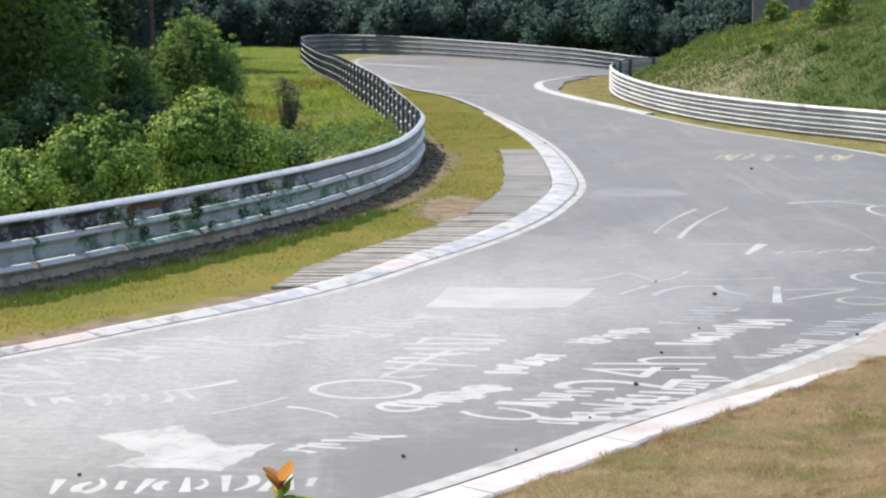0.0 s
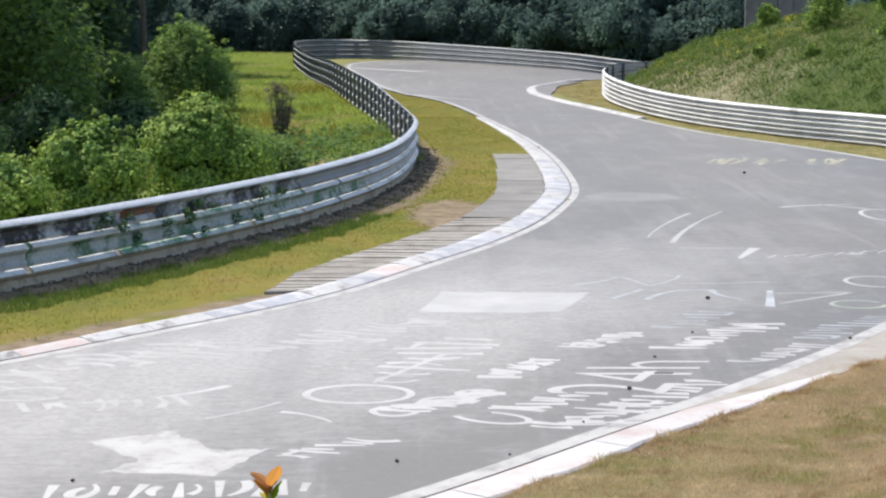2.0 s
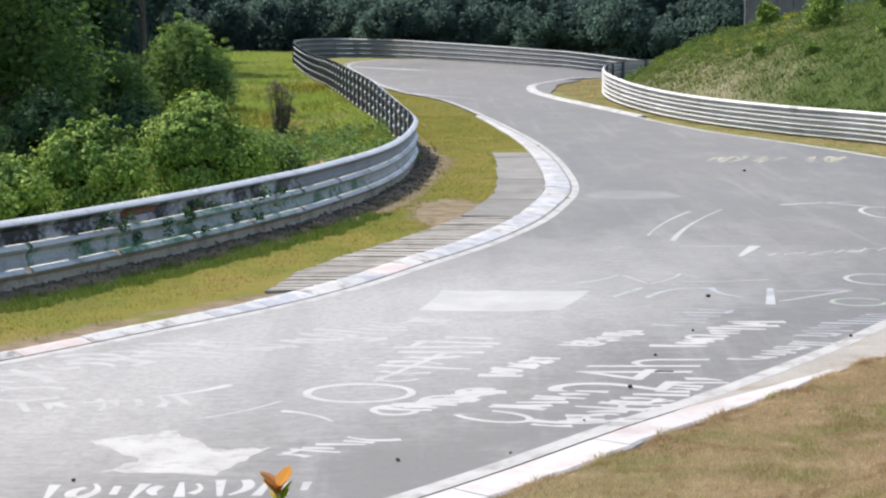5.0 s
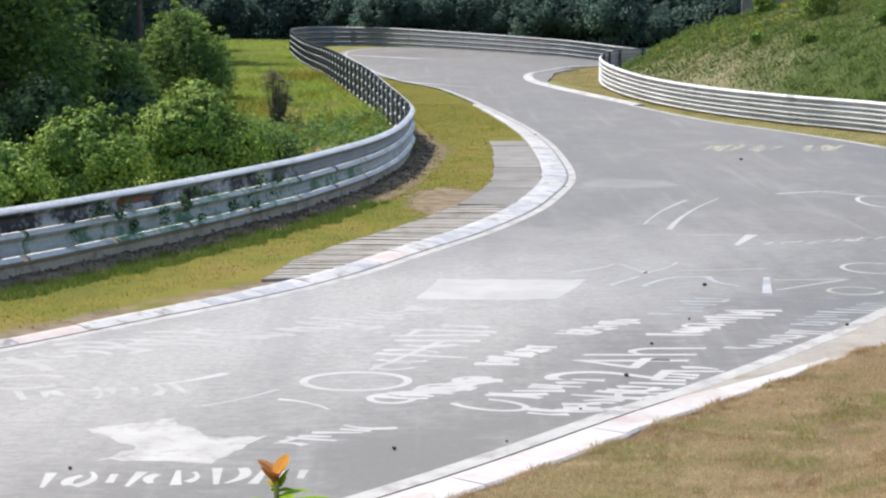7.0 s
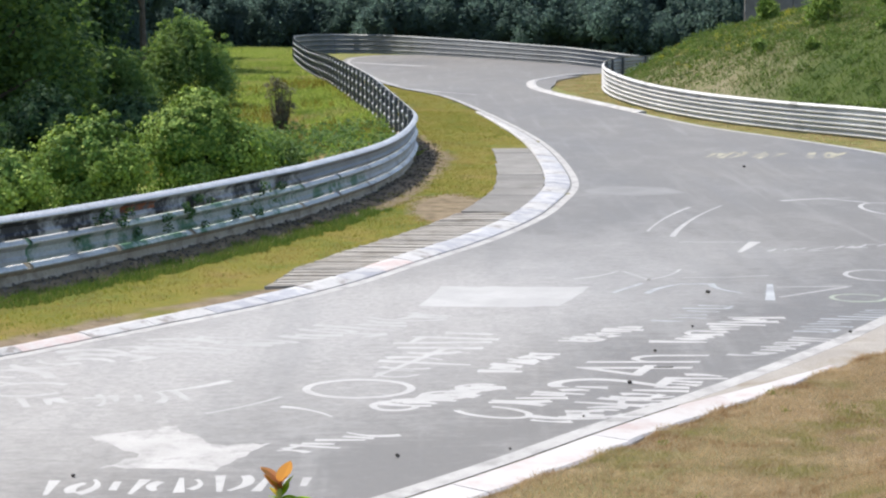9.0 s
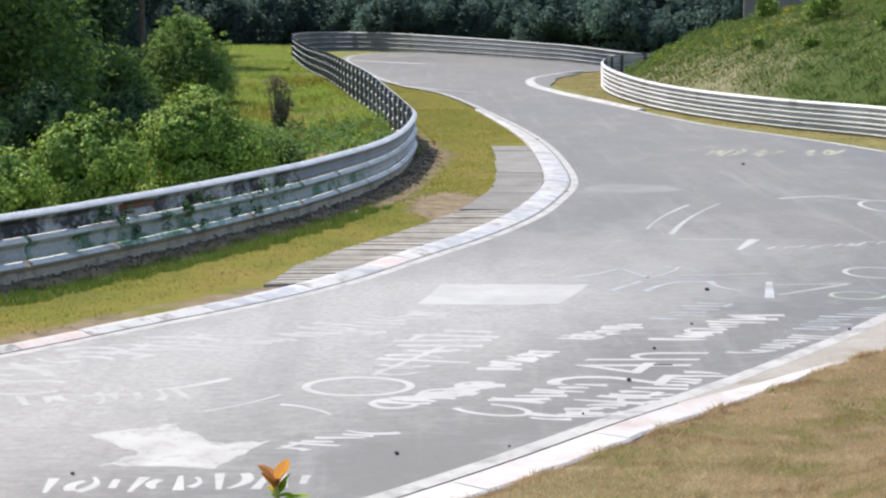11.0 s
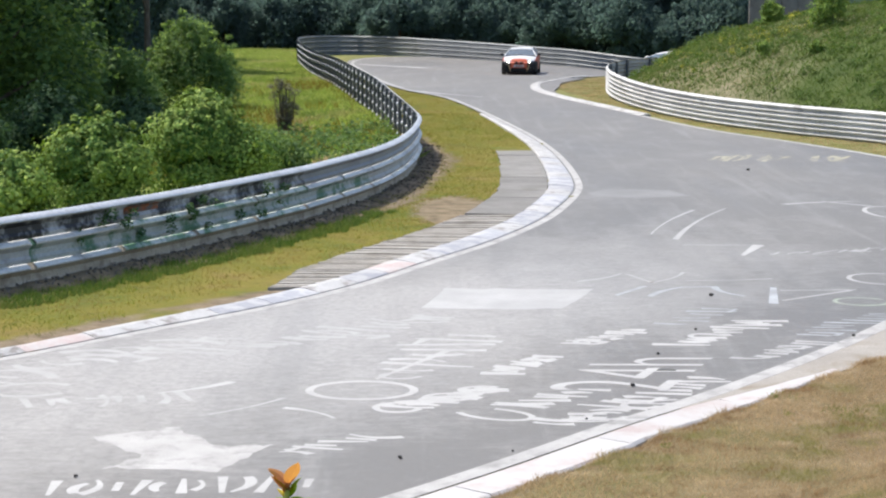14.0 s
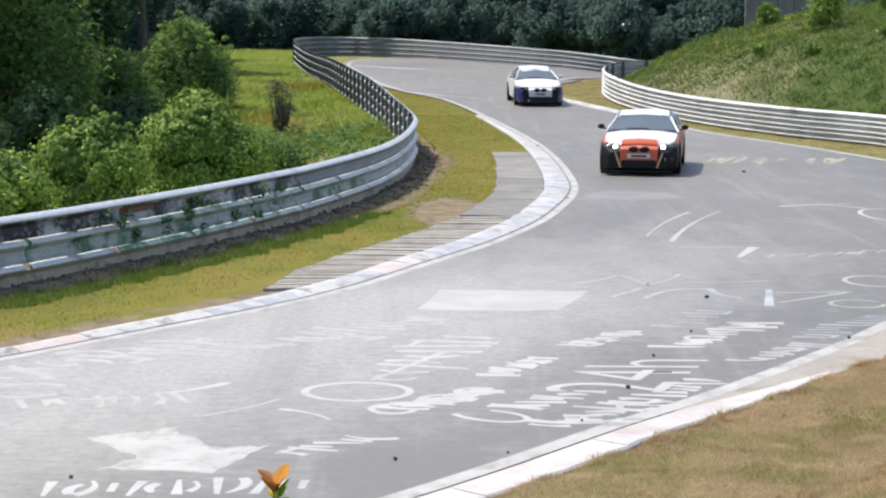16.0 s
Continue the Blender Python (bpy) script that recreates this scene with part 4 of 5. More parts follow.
# bushes behind the left-hand barrier
for seed, h, w, leaves, size, label, x, y in ((1, 2.15, 2.7, 46000, 0.045, "bright green leafy bush behind the guard rail", -4.75, 38.0), (2, 1.85, 2.35, 34000, 0.042, "green leafy bush in front of the dark woods", -6.6, 35.5),
                                              (3, 1.2, 1.9, 14000, 0.045, "small green bush close behind the guard rail", -7.9, 34)):
    put(woody("bush", seed, h, w, leaves, size, LEAF_BUSH, label, "bush", stems=5, girth=0.04, skirt=0.02, outward=True), x, y)
for seed, h, w, leaves, mat, label, x, y in ((4, 3.2, 3.7, 34000, LEAF_LIGHT, "tall loose green shrub at the edge of the meadow", -8.75, 66), (5, 2.3, 3.6, 24000, LEAF_LIGHT, "loose green bush below the woods", -10.9, 63),
                                             (9, 0.9, 2.6, 14000, LEAF_MID, "low green shrub behind the bushes", -4.0, 42)):
    put(woody("bush", seed, h, w, leaves, 0.05, mat, label, "bush", stems=5, girth=0.05, skirt=0.02), x, y)
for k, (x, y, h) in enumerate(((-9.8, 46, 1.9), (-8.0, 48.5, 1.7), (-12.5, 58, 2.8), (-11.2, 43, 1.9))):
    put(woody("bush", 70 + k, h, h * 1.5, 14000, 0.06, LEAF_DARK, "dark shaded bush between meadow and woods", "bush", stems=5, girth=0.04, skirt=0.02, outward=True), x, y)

# woods
tree_a = put(woody("tree", 11, 13, 8, 24000, 0.16, LEAF_MID, "tall dark broadleaf tree at the wood's edge", "tree", girth=0.28, skirt=0.06), -19, 70)
tree_b = put(woody("tree", 12, 15, 8.5, 20000, 0.18, LEAF_DARK, "tall dark broadleaf tree at the wood's edge", "tree", girth=0.3, skirt=0.03), -19, 80, 40)
tree_c = put(woody("tree", 13, 15, 8, 80000, 0.115, LEAF_HAZED, "tall dark tree in the wood beyond the bend", "tree", girth=0.3, skirt=0.03, up=0.0), -8, 166)
tree_d = put(woody("tree", 14, 17, 9, 80000, 0.115, LEAF_HAZED, "tall dark tree in the wood beyond the bend", "tree", girth=0.3, skirt=0.03, up=0.0), 3, 152)
for seed, h, w, x, y, mat in ((31, 12, 7.5, -13.4, 52, LEAF_MID), (32, 15, 8, -15.5, 63, LEAF_DARK), (33, 12, 6, -17, 58, LEAF_MID)):
    put(woody("tree", seed, h, w, 30000, 0.11, mat, "large dark broadleaf tree with low branches behind the bushes", "tree", girth=0.28, skirt=0.04), x, y)
rng = np.random.default_rng(5)
for k in range(12):
    again((tree_a, tree_b, tree_c, tree_d)[k % 2 + 2 * (k > 2)], -17 - 0.9 * k + rng.normal() * 1.2 - (k % 3) * 2, 82 + 6 * k + rng.normal() * 2, rng.random() * 360, 0.85 + 0.4 * rng.random())
for k in range(8):
    again((tree_a, tree_b)[k % 2], -17.5 - 2.2 * k, 62 + 4 * k + rng.normal() * 2, rng.random() * 360, 0.9 + 0.3 * rng.random())
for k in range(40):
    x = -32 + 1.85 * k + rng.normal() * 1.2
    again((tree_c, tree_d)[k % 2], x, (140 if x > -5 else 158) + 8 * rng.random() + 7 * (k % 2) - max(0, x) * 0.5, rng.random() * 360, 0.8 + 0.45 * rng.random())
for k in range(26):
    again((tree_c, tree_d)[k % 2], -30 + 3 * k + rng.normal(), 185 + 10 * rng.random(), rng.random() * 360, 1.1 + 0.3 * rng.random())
put(woody("tree", 15, 15, 6, 9000, 0.2, LEAF_DARK, "slender tree with a bare trunk at the wood's edge", "tree", girth=0.2, skirt=0.5), -15.1, 96)
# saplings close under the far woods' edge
low = put(woody("bush", 21, 4.0, 5.0, 14000, 0.11, LEAF_HAZED, "dark undergrowth bush below the far woods", "bush", stems=4, girth=0.06, skirt=0.02, up=0.0), -14, 158)
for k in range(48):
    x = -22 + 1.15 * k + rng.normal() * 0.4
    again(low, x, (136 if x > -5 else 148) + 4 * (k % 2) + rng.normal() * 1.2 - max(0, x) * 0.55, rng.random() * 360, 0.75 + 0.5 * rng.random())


# ---- grass and weeds ----
def blades(name, seed, places, tall, width, mat, label, lean=0.5, short=False):
    """Many single grass blades, each thin and bent (short turf: plain slivers), joined as stuff."""
    rng = np.random.default_rng(seed)
    n = len(places)
    h = tall * (0.5 + 0.9 * rng.random(n))
    a = rng.random(n) * 2 * np.pi
    ln = lean * h * rng.random(n)
    b = rng.random(n) * 2 * np.pi
    side = np.stack([np.cos(a), np.sin(a), 0 * a], 1) * (width * (0.6 + 0.8 * rng.random(n)))[:, None]
    tip = np.stack([np.cos(b) * ln, np.sin(b) * ln, h], 1)
    mid = tip * np.array([0.35, 0.35, 0.6])
    p = places - np.array([0, 0, 0.01])
    if short:
        v = np.stack([p - side, p + side, p + tip], 1).reshape(-1, 3)
        ob = mesh_ob(name, v, np.arange(n * 3).reshape(-1, 3).tolist(), mat)
        return tagged(ob, label, "grass", kind="stuff")
    v = np.stack([p - side, p + side, p + mid + side * 0.7, p + tip, p + mid - side * 0.7], 1).reshape(-1, 3)
    f = (np.arange(n)[:, None] * 5 + np.arange(5)[None]).tolist()
    ob = mesh_ob(name, v, f, mat)
    return tagged(ob, label, "grass", kind="stuff")


def scatter(seed, count, x0, x1, y0, y1, keep):
    rng = np.random.default_rng(seed)
    x, y = rng.uniform(x0, x1, count), rng.uniform(y0, y1, count)
    ok = keep(x, y)
    x, y = x[ok], y[ok]
    z = terrain(x, y)[0]
    return np.stack([x, y, z], 1)


def patchy(x, y, level, f=1.0):
    return waves(x * f, y * f) + 0.5 * waves(x * 3.1 * f, y * 2.7 * f) > level


def on_right_verge(x, y):
    e, _ = near_line(right_line, x, y)
    return (e > 0.6 + 0.05 * waves(4 * x, 4 * y) + 0.24 * smoothstep(17.6, 20.5, y)) & (y < 26)


def on_left_verge(x, y):
    e, _ = near_line(left_line[::2], x, y)
    r, _ = near_line(left_rail_line[::2], x, y)
    paved = (y > 24) & (y < 48.6) & (e > -1.55)
    bare = (y > 19) & (y < 27.5) & (e > -0.8 - 0.35 * smoothstep(20, 23.5, y) + 0.4 * waves(2.3 * x, 2.3 * y))
    bare |= np.hypot((x - 0.25) / 0.6, (y - 33.0) / 2.2) < 1
    return (e < -0.16 - np.interp(y, [19, 23, 30, 38, 47, 56], [0.2, 0.36, 0.44, 0.52, 0.44, 0.3])) & (r > 0.5 + 0.15 * waves(3 * x, 3 * y)) & ~paved & ~bare


def in_meadow(x, y):
    r, _ = near_line(left_rail_line[::2], x, y)
    return r < -0.15


def on_bank(x, y):
    r, _ = near_line(right_rail_line[::2], x, y)
    return (r > 0.5) & (x > 6)


blades("verge_grass", 1, scatter(1, 330000, 0.2, 7.5, 11.5, 21, on_right_verge), 0.036, 0.0035, GRASS_DRY, "short dry straw-coloured grass on the near verge", 1.8, True)
blades("verge_grass", 2, scatter(2, 200000, 0.2, 7.5, 11.5, 21, lambda x, y: on_right_verge(x, y) & patchy(x, y, 0.95, 1.3)), 0.034, 0.003, VERGE_GREEN, "green tufts in the dry near verge", 1.3, True)
blades("verge_grass", 11, scatter(11, 22000, 0.2, 7.5, 11.5, 21, lambda x, y: on_right_verge(x, y) & patchy(x, y, 0.1, 2.2)), 0.05, 0.003, GRASS_DRY, "longer dry tufts in the near verge", 1.6, True)
blades("verge_grass", 13, scatter(13, 160000, 0.0, 7.5, 11, 21, lambda x, y: np.abs(near_line(right_line, x, y)[0] - 0.62 - 0.24 * smoothstep(17.6, 20.5, y)) < 0.08 + 0.05 * waves(5 * x, 5 * y)), 0.05, 0.003, GRASS_DRY, "dry grass hanging over the kerb's edge", 1.5, True)
blades("verge_grass", 3, scatter(3, 420000, -10, 4, 18, 104, on_left_verge), 0.035, 0.006, STRAW, "yellowish dry grass between kerb and guard rail", 1.3, True)
blades("verge_grass", 4, scatter(4, 260000, -10, 4, 18, 104, lambda x, y: on_left_verge(x, y) & patchy(x, y, 0.05, 0.8)), 0.04, 0.006, VERGE_GREEN, "green grass between kerb and guard rail", 1.1, True)
# the darker bank-leaf colour here deepens the rail's shade on the grass
blades("verge_grass", 14, scatter(14, 240000, -9, 0, 18, 33, lambda x, y: np.abs(near_line(left_rail_line[::2], x, y)[0] - 0.85) < 0.24 + 0.14 * waves(4 * x, 4 * y)), 0.08, 0.006, HILL_LEAF, "dark green grass along the guard rail, its shade put into the colour", 0.9, True)
blades("verge_grass", 19, scatter(19, 30000, -10, 4, 18, 60, lambda x, y: on_left_verge(x, y) & patchy(x - 1, y + 4, 0.3, 1.6)), 0.05, 0.006, VERGE_GREEN, "taller green tufts between kerb and guard rail", 1.0, True)
blades("verge_grass", 21, scatter(21, 30000, 0.2, 7.5, 11.5, 21, lambda x, y: on_right_verge(x, y) & patchy(x - 2, y, 0.85, 2.3)), 0.06, 0.004, VERGE_GREEN, "standing green tufts in the near verge", 1.0, True)
blades("meadow_grass", 5, scatter(5, 110000, -14, 0, 44, 112, in_meadow), 0.2, 0.018, GRASS_GREEN, "tall bright green meadow grass behind the guard rail", 1.7)
blades("meadow_grass", 12, scatter(12, 90000, -24, -7, 108, 158, in_meadow), 0.25, 0.03, GRASS_GREEN, "bright meadow grass before the far woods", 1.7, True)
blades("meadow_grass", 22, scatter(22, 40000, -8, -1, 44, 70, lambda x, y: in_meadow(x, y) & patchy(x, y + 5, 0.55, 0.6)), 0.3, 0.014, GRASS_DRY, "pale dead stalks in the meadow", 1.5)
blades("meadow_grass", 6, scatter(6, 26000, -9, 0, 42, 80, lambda x, y: in_meadow(x, y) & patchy(x, y, 0.2)), 0.3, 0.012, STRAW, "pale seeding grass standing in the meadow", 0.7)
blades("verge_grass", 15, scatter(15, 160000, 3, 14, 42, 92, lambda x, y: (near_line(right_line, x, y)[0] > np.where(y > 70, 1.1, 0.45)) & (near_line(right_rail_line[::2], x, y)[0] < -0.1)), 0.05, 0.008, GRASS_DRY, "tan and yellow-green grass between the far kerb and guard rail", 1.0, True)
places = scatter(7, 260000, 6, 26, 40, 100, on_bank)
blades("bank_grass", 7, places[::2], 0.12, 0.012, HILL_LEAF, "rough green grass and weeds on the bank", 1.7)
blades("bank_grass", 8, places[1::2][(places[1::2, 1] > 60 + 5 * waves(places[1::2, 0], places[1::2, 1])) & patchy(places[1::2, 0], places[1::2, 1], -0.35, 0.5)], 0.07, 0.012, BANK_STRAW, "dry pale grass on the bank", 1.7)


def weeds(name, seed, places, size, mat, label, count=40):
    """Low leafy weeds, joined as stuff."""
    rng = np.random.default_rng(seed)
    r = size * (0.5 + rng.random(len(places)))
    v, f = leaf_cloud(rng, places + np.array([0, 0, 0.4]) * r[:, None], r, count * len(places), size * 0.22)
    return tagged(mesh_ob(name, v, f, mat), label, "weeds", kind="stuff")


EARTH = surface("dark_earth_clods", (0.11, 0.095, 0.078), (0.2, 0.175, 0.145), 6, 0.95, 0.4, 60)
clods = blades("earth_clods", 17, scatter(17, 40000, -9, 1, 18, 49, lambda x, y: (np.abs(near_line(left_rail_line[::2], x, y)[0] - 0.38) < 0.26 + 0.12 * waves(3 * x, 3 * y))), 0.035, 0.028, EARTH, "dark crumbled earth along the guard rail's foot", 1.2)
clods["category"] = "earth"
FLOWER = leafy("yellow_flower_heads", (0.3, 0.3, 0.03), (0.42, 0.38, 0.04), (0.25, 0.28, 0.05), 0.2)
weeds("bank_weeds", 9, scatter(9, 2600, 6, 26, 42, 96, lambda x, y: on_bank(x, y) & patchy(x, y, -0.2, 0.5)), 0.2, HILL_LEAF, "low green weeds covering the bank")
weeds("bank_flowers", 10, scatter(10, 220, 9, 15, 66, 90, lambda x, y: on_bank(x, y) & patchy(x, y, -0.1, 0.7)), 0.16, FLOWER, "yellow flowering weeds along the bank's crest", 24)
for k, (x, y, h) in enumerate(((14.0, 66.5, 1.45), (13.2, 74, 0.9), (11.2, 64, 0.5), (12.4, 61, 0.45), (16.6, 68, 1.0), (14.6, 60, 0.5))):
    put(woody("bush", 40 + k, h, h * 1.2, 5000 if h > 0.8 else 1400, 0.045, LEAF_BUSH, "small green bush growing on the grassy bank", "bush", stems=3, girth=0.02, skirt=0.02), x, y)

weeds("verge_weeds", 16, scatter(16, 60, 1.0, 7.0, 12, 20, lambda x, y: on_right_verge(x, y) & patchy(x, y, 0.4, 1.3)), 0.05, VERGE_GREEN, "small green weeds in the dry near verge", 30)
# grey brush beside the meadow
TWIG = leafy("grey_brush_leaves", (0.14, 0.14, 0.09), (0.2, 0.19, 0.13), (0.25, 0.24, 0.16), 0.25)
brush = tagged(new("bush"), "greyish half-dry shrub standing in the meadow", "bush")
brng = np.random.default_rng(60)
bm = bmesh.new()
for k in range(70):
    a, sp = brng.random() * 6.28, 0.4 * brng.random() ** 0.7
    h = 1.9 * (0.6 + 0.4 * brng.random()) * (1 - 0.25 * sp)
    limb(bm, (0.1 * math.cos(a), 0.1 * math.sin(a), -0.1), (sp * math.cos(a), sp * math.sin(a), h), 0.014, 0.004, 4)
part("brushwood", bm, BARK, brush)
tw = np.stack([0.2 * brng.normal(size=40), 0.2 * brng.normal(size=40), 0.5 + 1.3 * brng.random(40)], 1)
v, f = leaf_cloud(brng, tw, np.full(40, 0.12), 1500, 0.035)
mesh_ob("leaves", v, f, TWIG, brush)
put(brush, -4.7, 56)
weeds("meadow_weeds", 61, scatter(61, 260, -6, -1.2, 40, 56, lambda x, y: in_meadow(x, y) & patchy(x, y, -0.3)), 0.3, LEAF_MID, "tall leafy weeds along the back of the guard rail", 60)

# ivy climbing over the near rail
irng = np.random.default_rng(62)
along = left_rail_line[(left_rail_line[:, 1] > 24.6) & (left_rail_line[:, 1] < 31.5)]
an = normals(along)
pick = irng.choice(len(along), 26, p=np.linspace(1.6, 0.4, len(along)) / np.linspace(1.6, 0.4, len(along)).sum())
hz = 0.3 + 0.5 * irng.random(26)
ivy_at = np.stack([along[pick, 0] + an[pick, 0] * 0.05 + 0.1 * irng.normal(size=26), along[pick, 1] + an[pick, 1] * 0.05 + 0.12 * irng.normal(size=26), hz], 1)
v, f = leaf_cloud(irng, ivy_at, 0.05 + 0.07 * irng.random(26), 1700, 0.024)
tagged(mesh_ob("ivy", v, f, IVY), "green ivy leaves hanging over the guard rail", "climbing plant")

# ---- concrete wall at the top of the bank ----
wall = tagged(new("retaining_wall"), "grey weathered concrete wall above the bank", "wall")
wz = height_at(17.4, 92)
panel = bmesh.new()
box_bm(0.78, 0.22, 7.0, 0.02, (0, 0, 3.0), panel)
pm = bpy.data.meshes.new("panel")
panel.to_mesh(pm)
panel.free()
pm.materials.append(CONCRETE)
for k in range(5):
    share("panel", pm, pose(15.7 + 0.8 * k, 92 + 0.02 * (k % 2), wz - 0.6), wall)
part("coping", box_bm(4.2, 0.4, 0.15, 0.03, (17.3, 92, wz + 6.0)), CONCRETE, wall)

# ---- the viewer's own hedge: one shoot rises into view ----
BUD = leafy("orange_young_leaves", (0.46, 0.2, 0.11), (0.56, 0.27, 0.12), (0.5, 0.36, 0.1), 0.5)
YELLOW_LEAF = leafy("yellow_young_leaves", (0.55, 0.42, 0.06), (0.6, 0.48, 0.08), (0.5, 0.46, 0.08), 0.5)
SHOOT_LEAF = leafy("young_green_leaves", (0.2, 0.34, 0.02), (0.28, 0.42, 0.03), (0.34, 0.46, 0.05), 0.45)
STEM = plain("green_stem", (0.25, 0.3, 0.06), 0.6)


def leaf_bm(length, width, curl=0.25, bm=None, m=None):
    bm = bm or bmesh.new()
    rows = []
    for i in range(7):
        f = i / 6
        w = width * math.sin(math.pi * min(1, f * 0.93 + 0.07)) ** 0.8 / 2
        z = -curl * length * f * f
        rows.append([bm.verts.new(m @ Vector((s * w, f * length, z + abs(s) * w * 0.3))) for s in (-1, 0, 1)])
    for a, b in zip(rows, rows[1:]):
        for k in range(2):
            bm.faces.new((a[k], a[k + 1], b[k + 1], b[k]))
    return bm


def shoot():
    ob = tagged(new("shoot"), "green plant shoot with an orange leafy tip", "plant")
    base = height_at(-0.26, 3.0)
    ob.location = (-0.27, 3.0, base - 0.03)
    top = 2.807 - base + 0.03
    bm = bmesh.new()
    limb(bm, (0, 0, 0), (0.008, 0, top * 0.6), 0.007, 0.006, 8)
    limb(bm, (0.008, 0, top * 0.6), (0.0, 0, top), 0.006, 0.0045, 8)
    part("stem", bm, STEM, ob)
    rnd = random.Random(8)
    for k in range(17):
        l = rnd.uniform(0.026, 0.048)
        bm = leaf_bm(l, l * 0.55, rnd.uniform(-0.3, 0.3), None, pose(0, 0, top - 0.022 + 0.0022 * k, rnd.uniform(12, 60), rnd.uniform(-30, 30), 90 + 180 * (k % 2) + rnd.uniform(-60, 60)))
        part("tip_leaf", bm, SHOOT_LEAF if k in (0, 1, 3, 5) else YELLOW_LEAF if k in (2, 4, 7, 10) else BUD, ob)
    for z, yaw, l, tilt in ((-0.052, -80, 0.13, 12), (-0.045, -30, 0.06, 18), (-0.03, -100, 0.06, 25), (-0.05, 70, 0.05, 30), (-0.075, 200, 0.08, 15), (-0.08, -110, 0.1, 8), (-0.1, 20, 0.1, 10), (-0.14, 100, 0.1, 10), (-0.2, -60, 0.11, 5), (-0.3, 160, 0.11, 5), (-0.45, 30, 0.1, 5)):
        part("leaf", leaf_bm(l, l * 0.45, 0.2, None, pose(0, 0, top + z, tilt, 0, yaw)), SHOOT_LEAF, ob)
    return ob


shoot_ob = shoot()


# a white butterfly that crosses the view near the end
WING = plain("white_wing", (0.85, 0.86, 0.8), 0.6)
butterfly = tagged(new("butterfly"), "small white butterfly flying over the verge", "butterfly")
for sx in (-1, 1):
    part("wing", leaf_bm(0.009, 0.01, -0.2, None, pose(0, 0, 0, 20, 0, -90 * sx)), WING, butterfly)
bm = bmesh.new()
limb(bm, (0, -0.004, 0), (0, 0.005, 0), 0.0008, 0.0005, 6)
part("body", bm, BARK, butterfly)

# ---- cars ----
CAR_BLACK = plain("car_black_paint", (0.008, 0.008, 0.01), 0.45, coat=0.05)
CAR_BLACK.node_tree.nodes["Principled BSDF"].inputs["Specular IOR Level"].default_value = 0.2
CAR_ORANGE = plain("car_orange_paint", (0.52, 0.09, 0.03), 0.4, coat=0.2)
CAR_WHITE = plain("car_white_paint", (0.6, 0.6, 0.6), 0.4, coat=0.3)
CAR_BLUE = plain("car_blue_paint", (0.02, 0.025, 0.16), 0.4, coat=0.2)
CAR_GOLD = plain("car_gold_trim", (0.5, 0.36, 0.18), 0.4)
RUBBER = plain("tyre_rubber", (0.02, 0.02, 0.02), 0.85)
RIM = plain("dark_alloy", (0.16, 0.16, 0.17), 0.35, 0.7)
PLATE = plain("pale_plate", (0.6, 0.58, 0.55), 0.5)
LAMP_ON = plain("lit_headlamp", (0.9, 0.9, 0.9), 0.2, emit=6.0)
LAMP_OFF = plain("lamp_housing", (0.3, 0.31, 0.33), 0.15, 0.2, coat=0.6)
LAMP_DIM = plain("dark_lamp_housing", (0.1, 0.105, 0.115), 0.2, 0.2, coat=0.6)
GLASS, gnt, gbs = node_mat("car_glass")
gbs.inputs["Base Color"].default_value = (0.06, 0.08, 0.09, 1)
gbs.inputs["Roughness"].default_value = 0.1
gbs.inputs["Specular IOR Level"].default_value = 0.7


def loft(stations, ring, mat, name, parent, label="", smooth=True, caps=True):
    """A skin over cross-sections. ring(station) gives the right half from the bottom to the top; it is mirrored."""
    vs, fs = [], []
    for st in stations:
        half = ring(st)
        full = half + [(-x, z) for x, z in reversed(half)]
        vs += [(x, st[0], z) for x, z in full]
    m = len(full)
    for i in range(len(stations) - 1):
        for k in range(m):
            q = (k + 1) % m
            fs.append((i * m + k, i * m + q, (i + 1) * m + q, (i + 1) * m + k))
    if caps:
        fs += [tuple(range(m - 1, -1, -1)), tuple((len(stations) - 1) * m + k for k in range(m))]
    bm = bmesh.new()
    made = [bm.verts.new(v) for v in vs]
    for f in fs:
        bm.faces.new([made[k] for k in f])
    bmesh.ops.remove_doubles(bm, verts=bm.verts, dist=0.0005)
    ob = part(name, bm, mat, parent, label, smooth)
    if smooth:
        ob.data.set_sharp_from_angle(angle=radians(32))
    return ob


def side_ring(st):
    """y, half width, sill height, shoulder height, deck height."""
    _, w, b, s, t = st
    return [(0.0, b), (w * 0.9, b), (w * 0.97, b + 0.06), (w, b + 0.5 * (s - b)), (w * 0.985, s - 0.06), (w * 0.94, s), (w * 0.6, s + 0.6 * (t - s)), (0.0, t)]


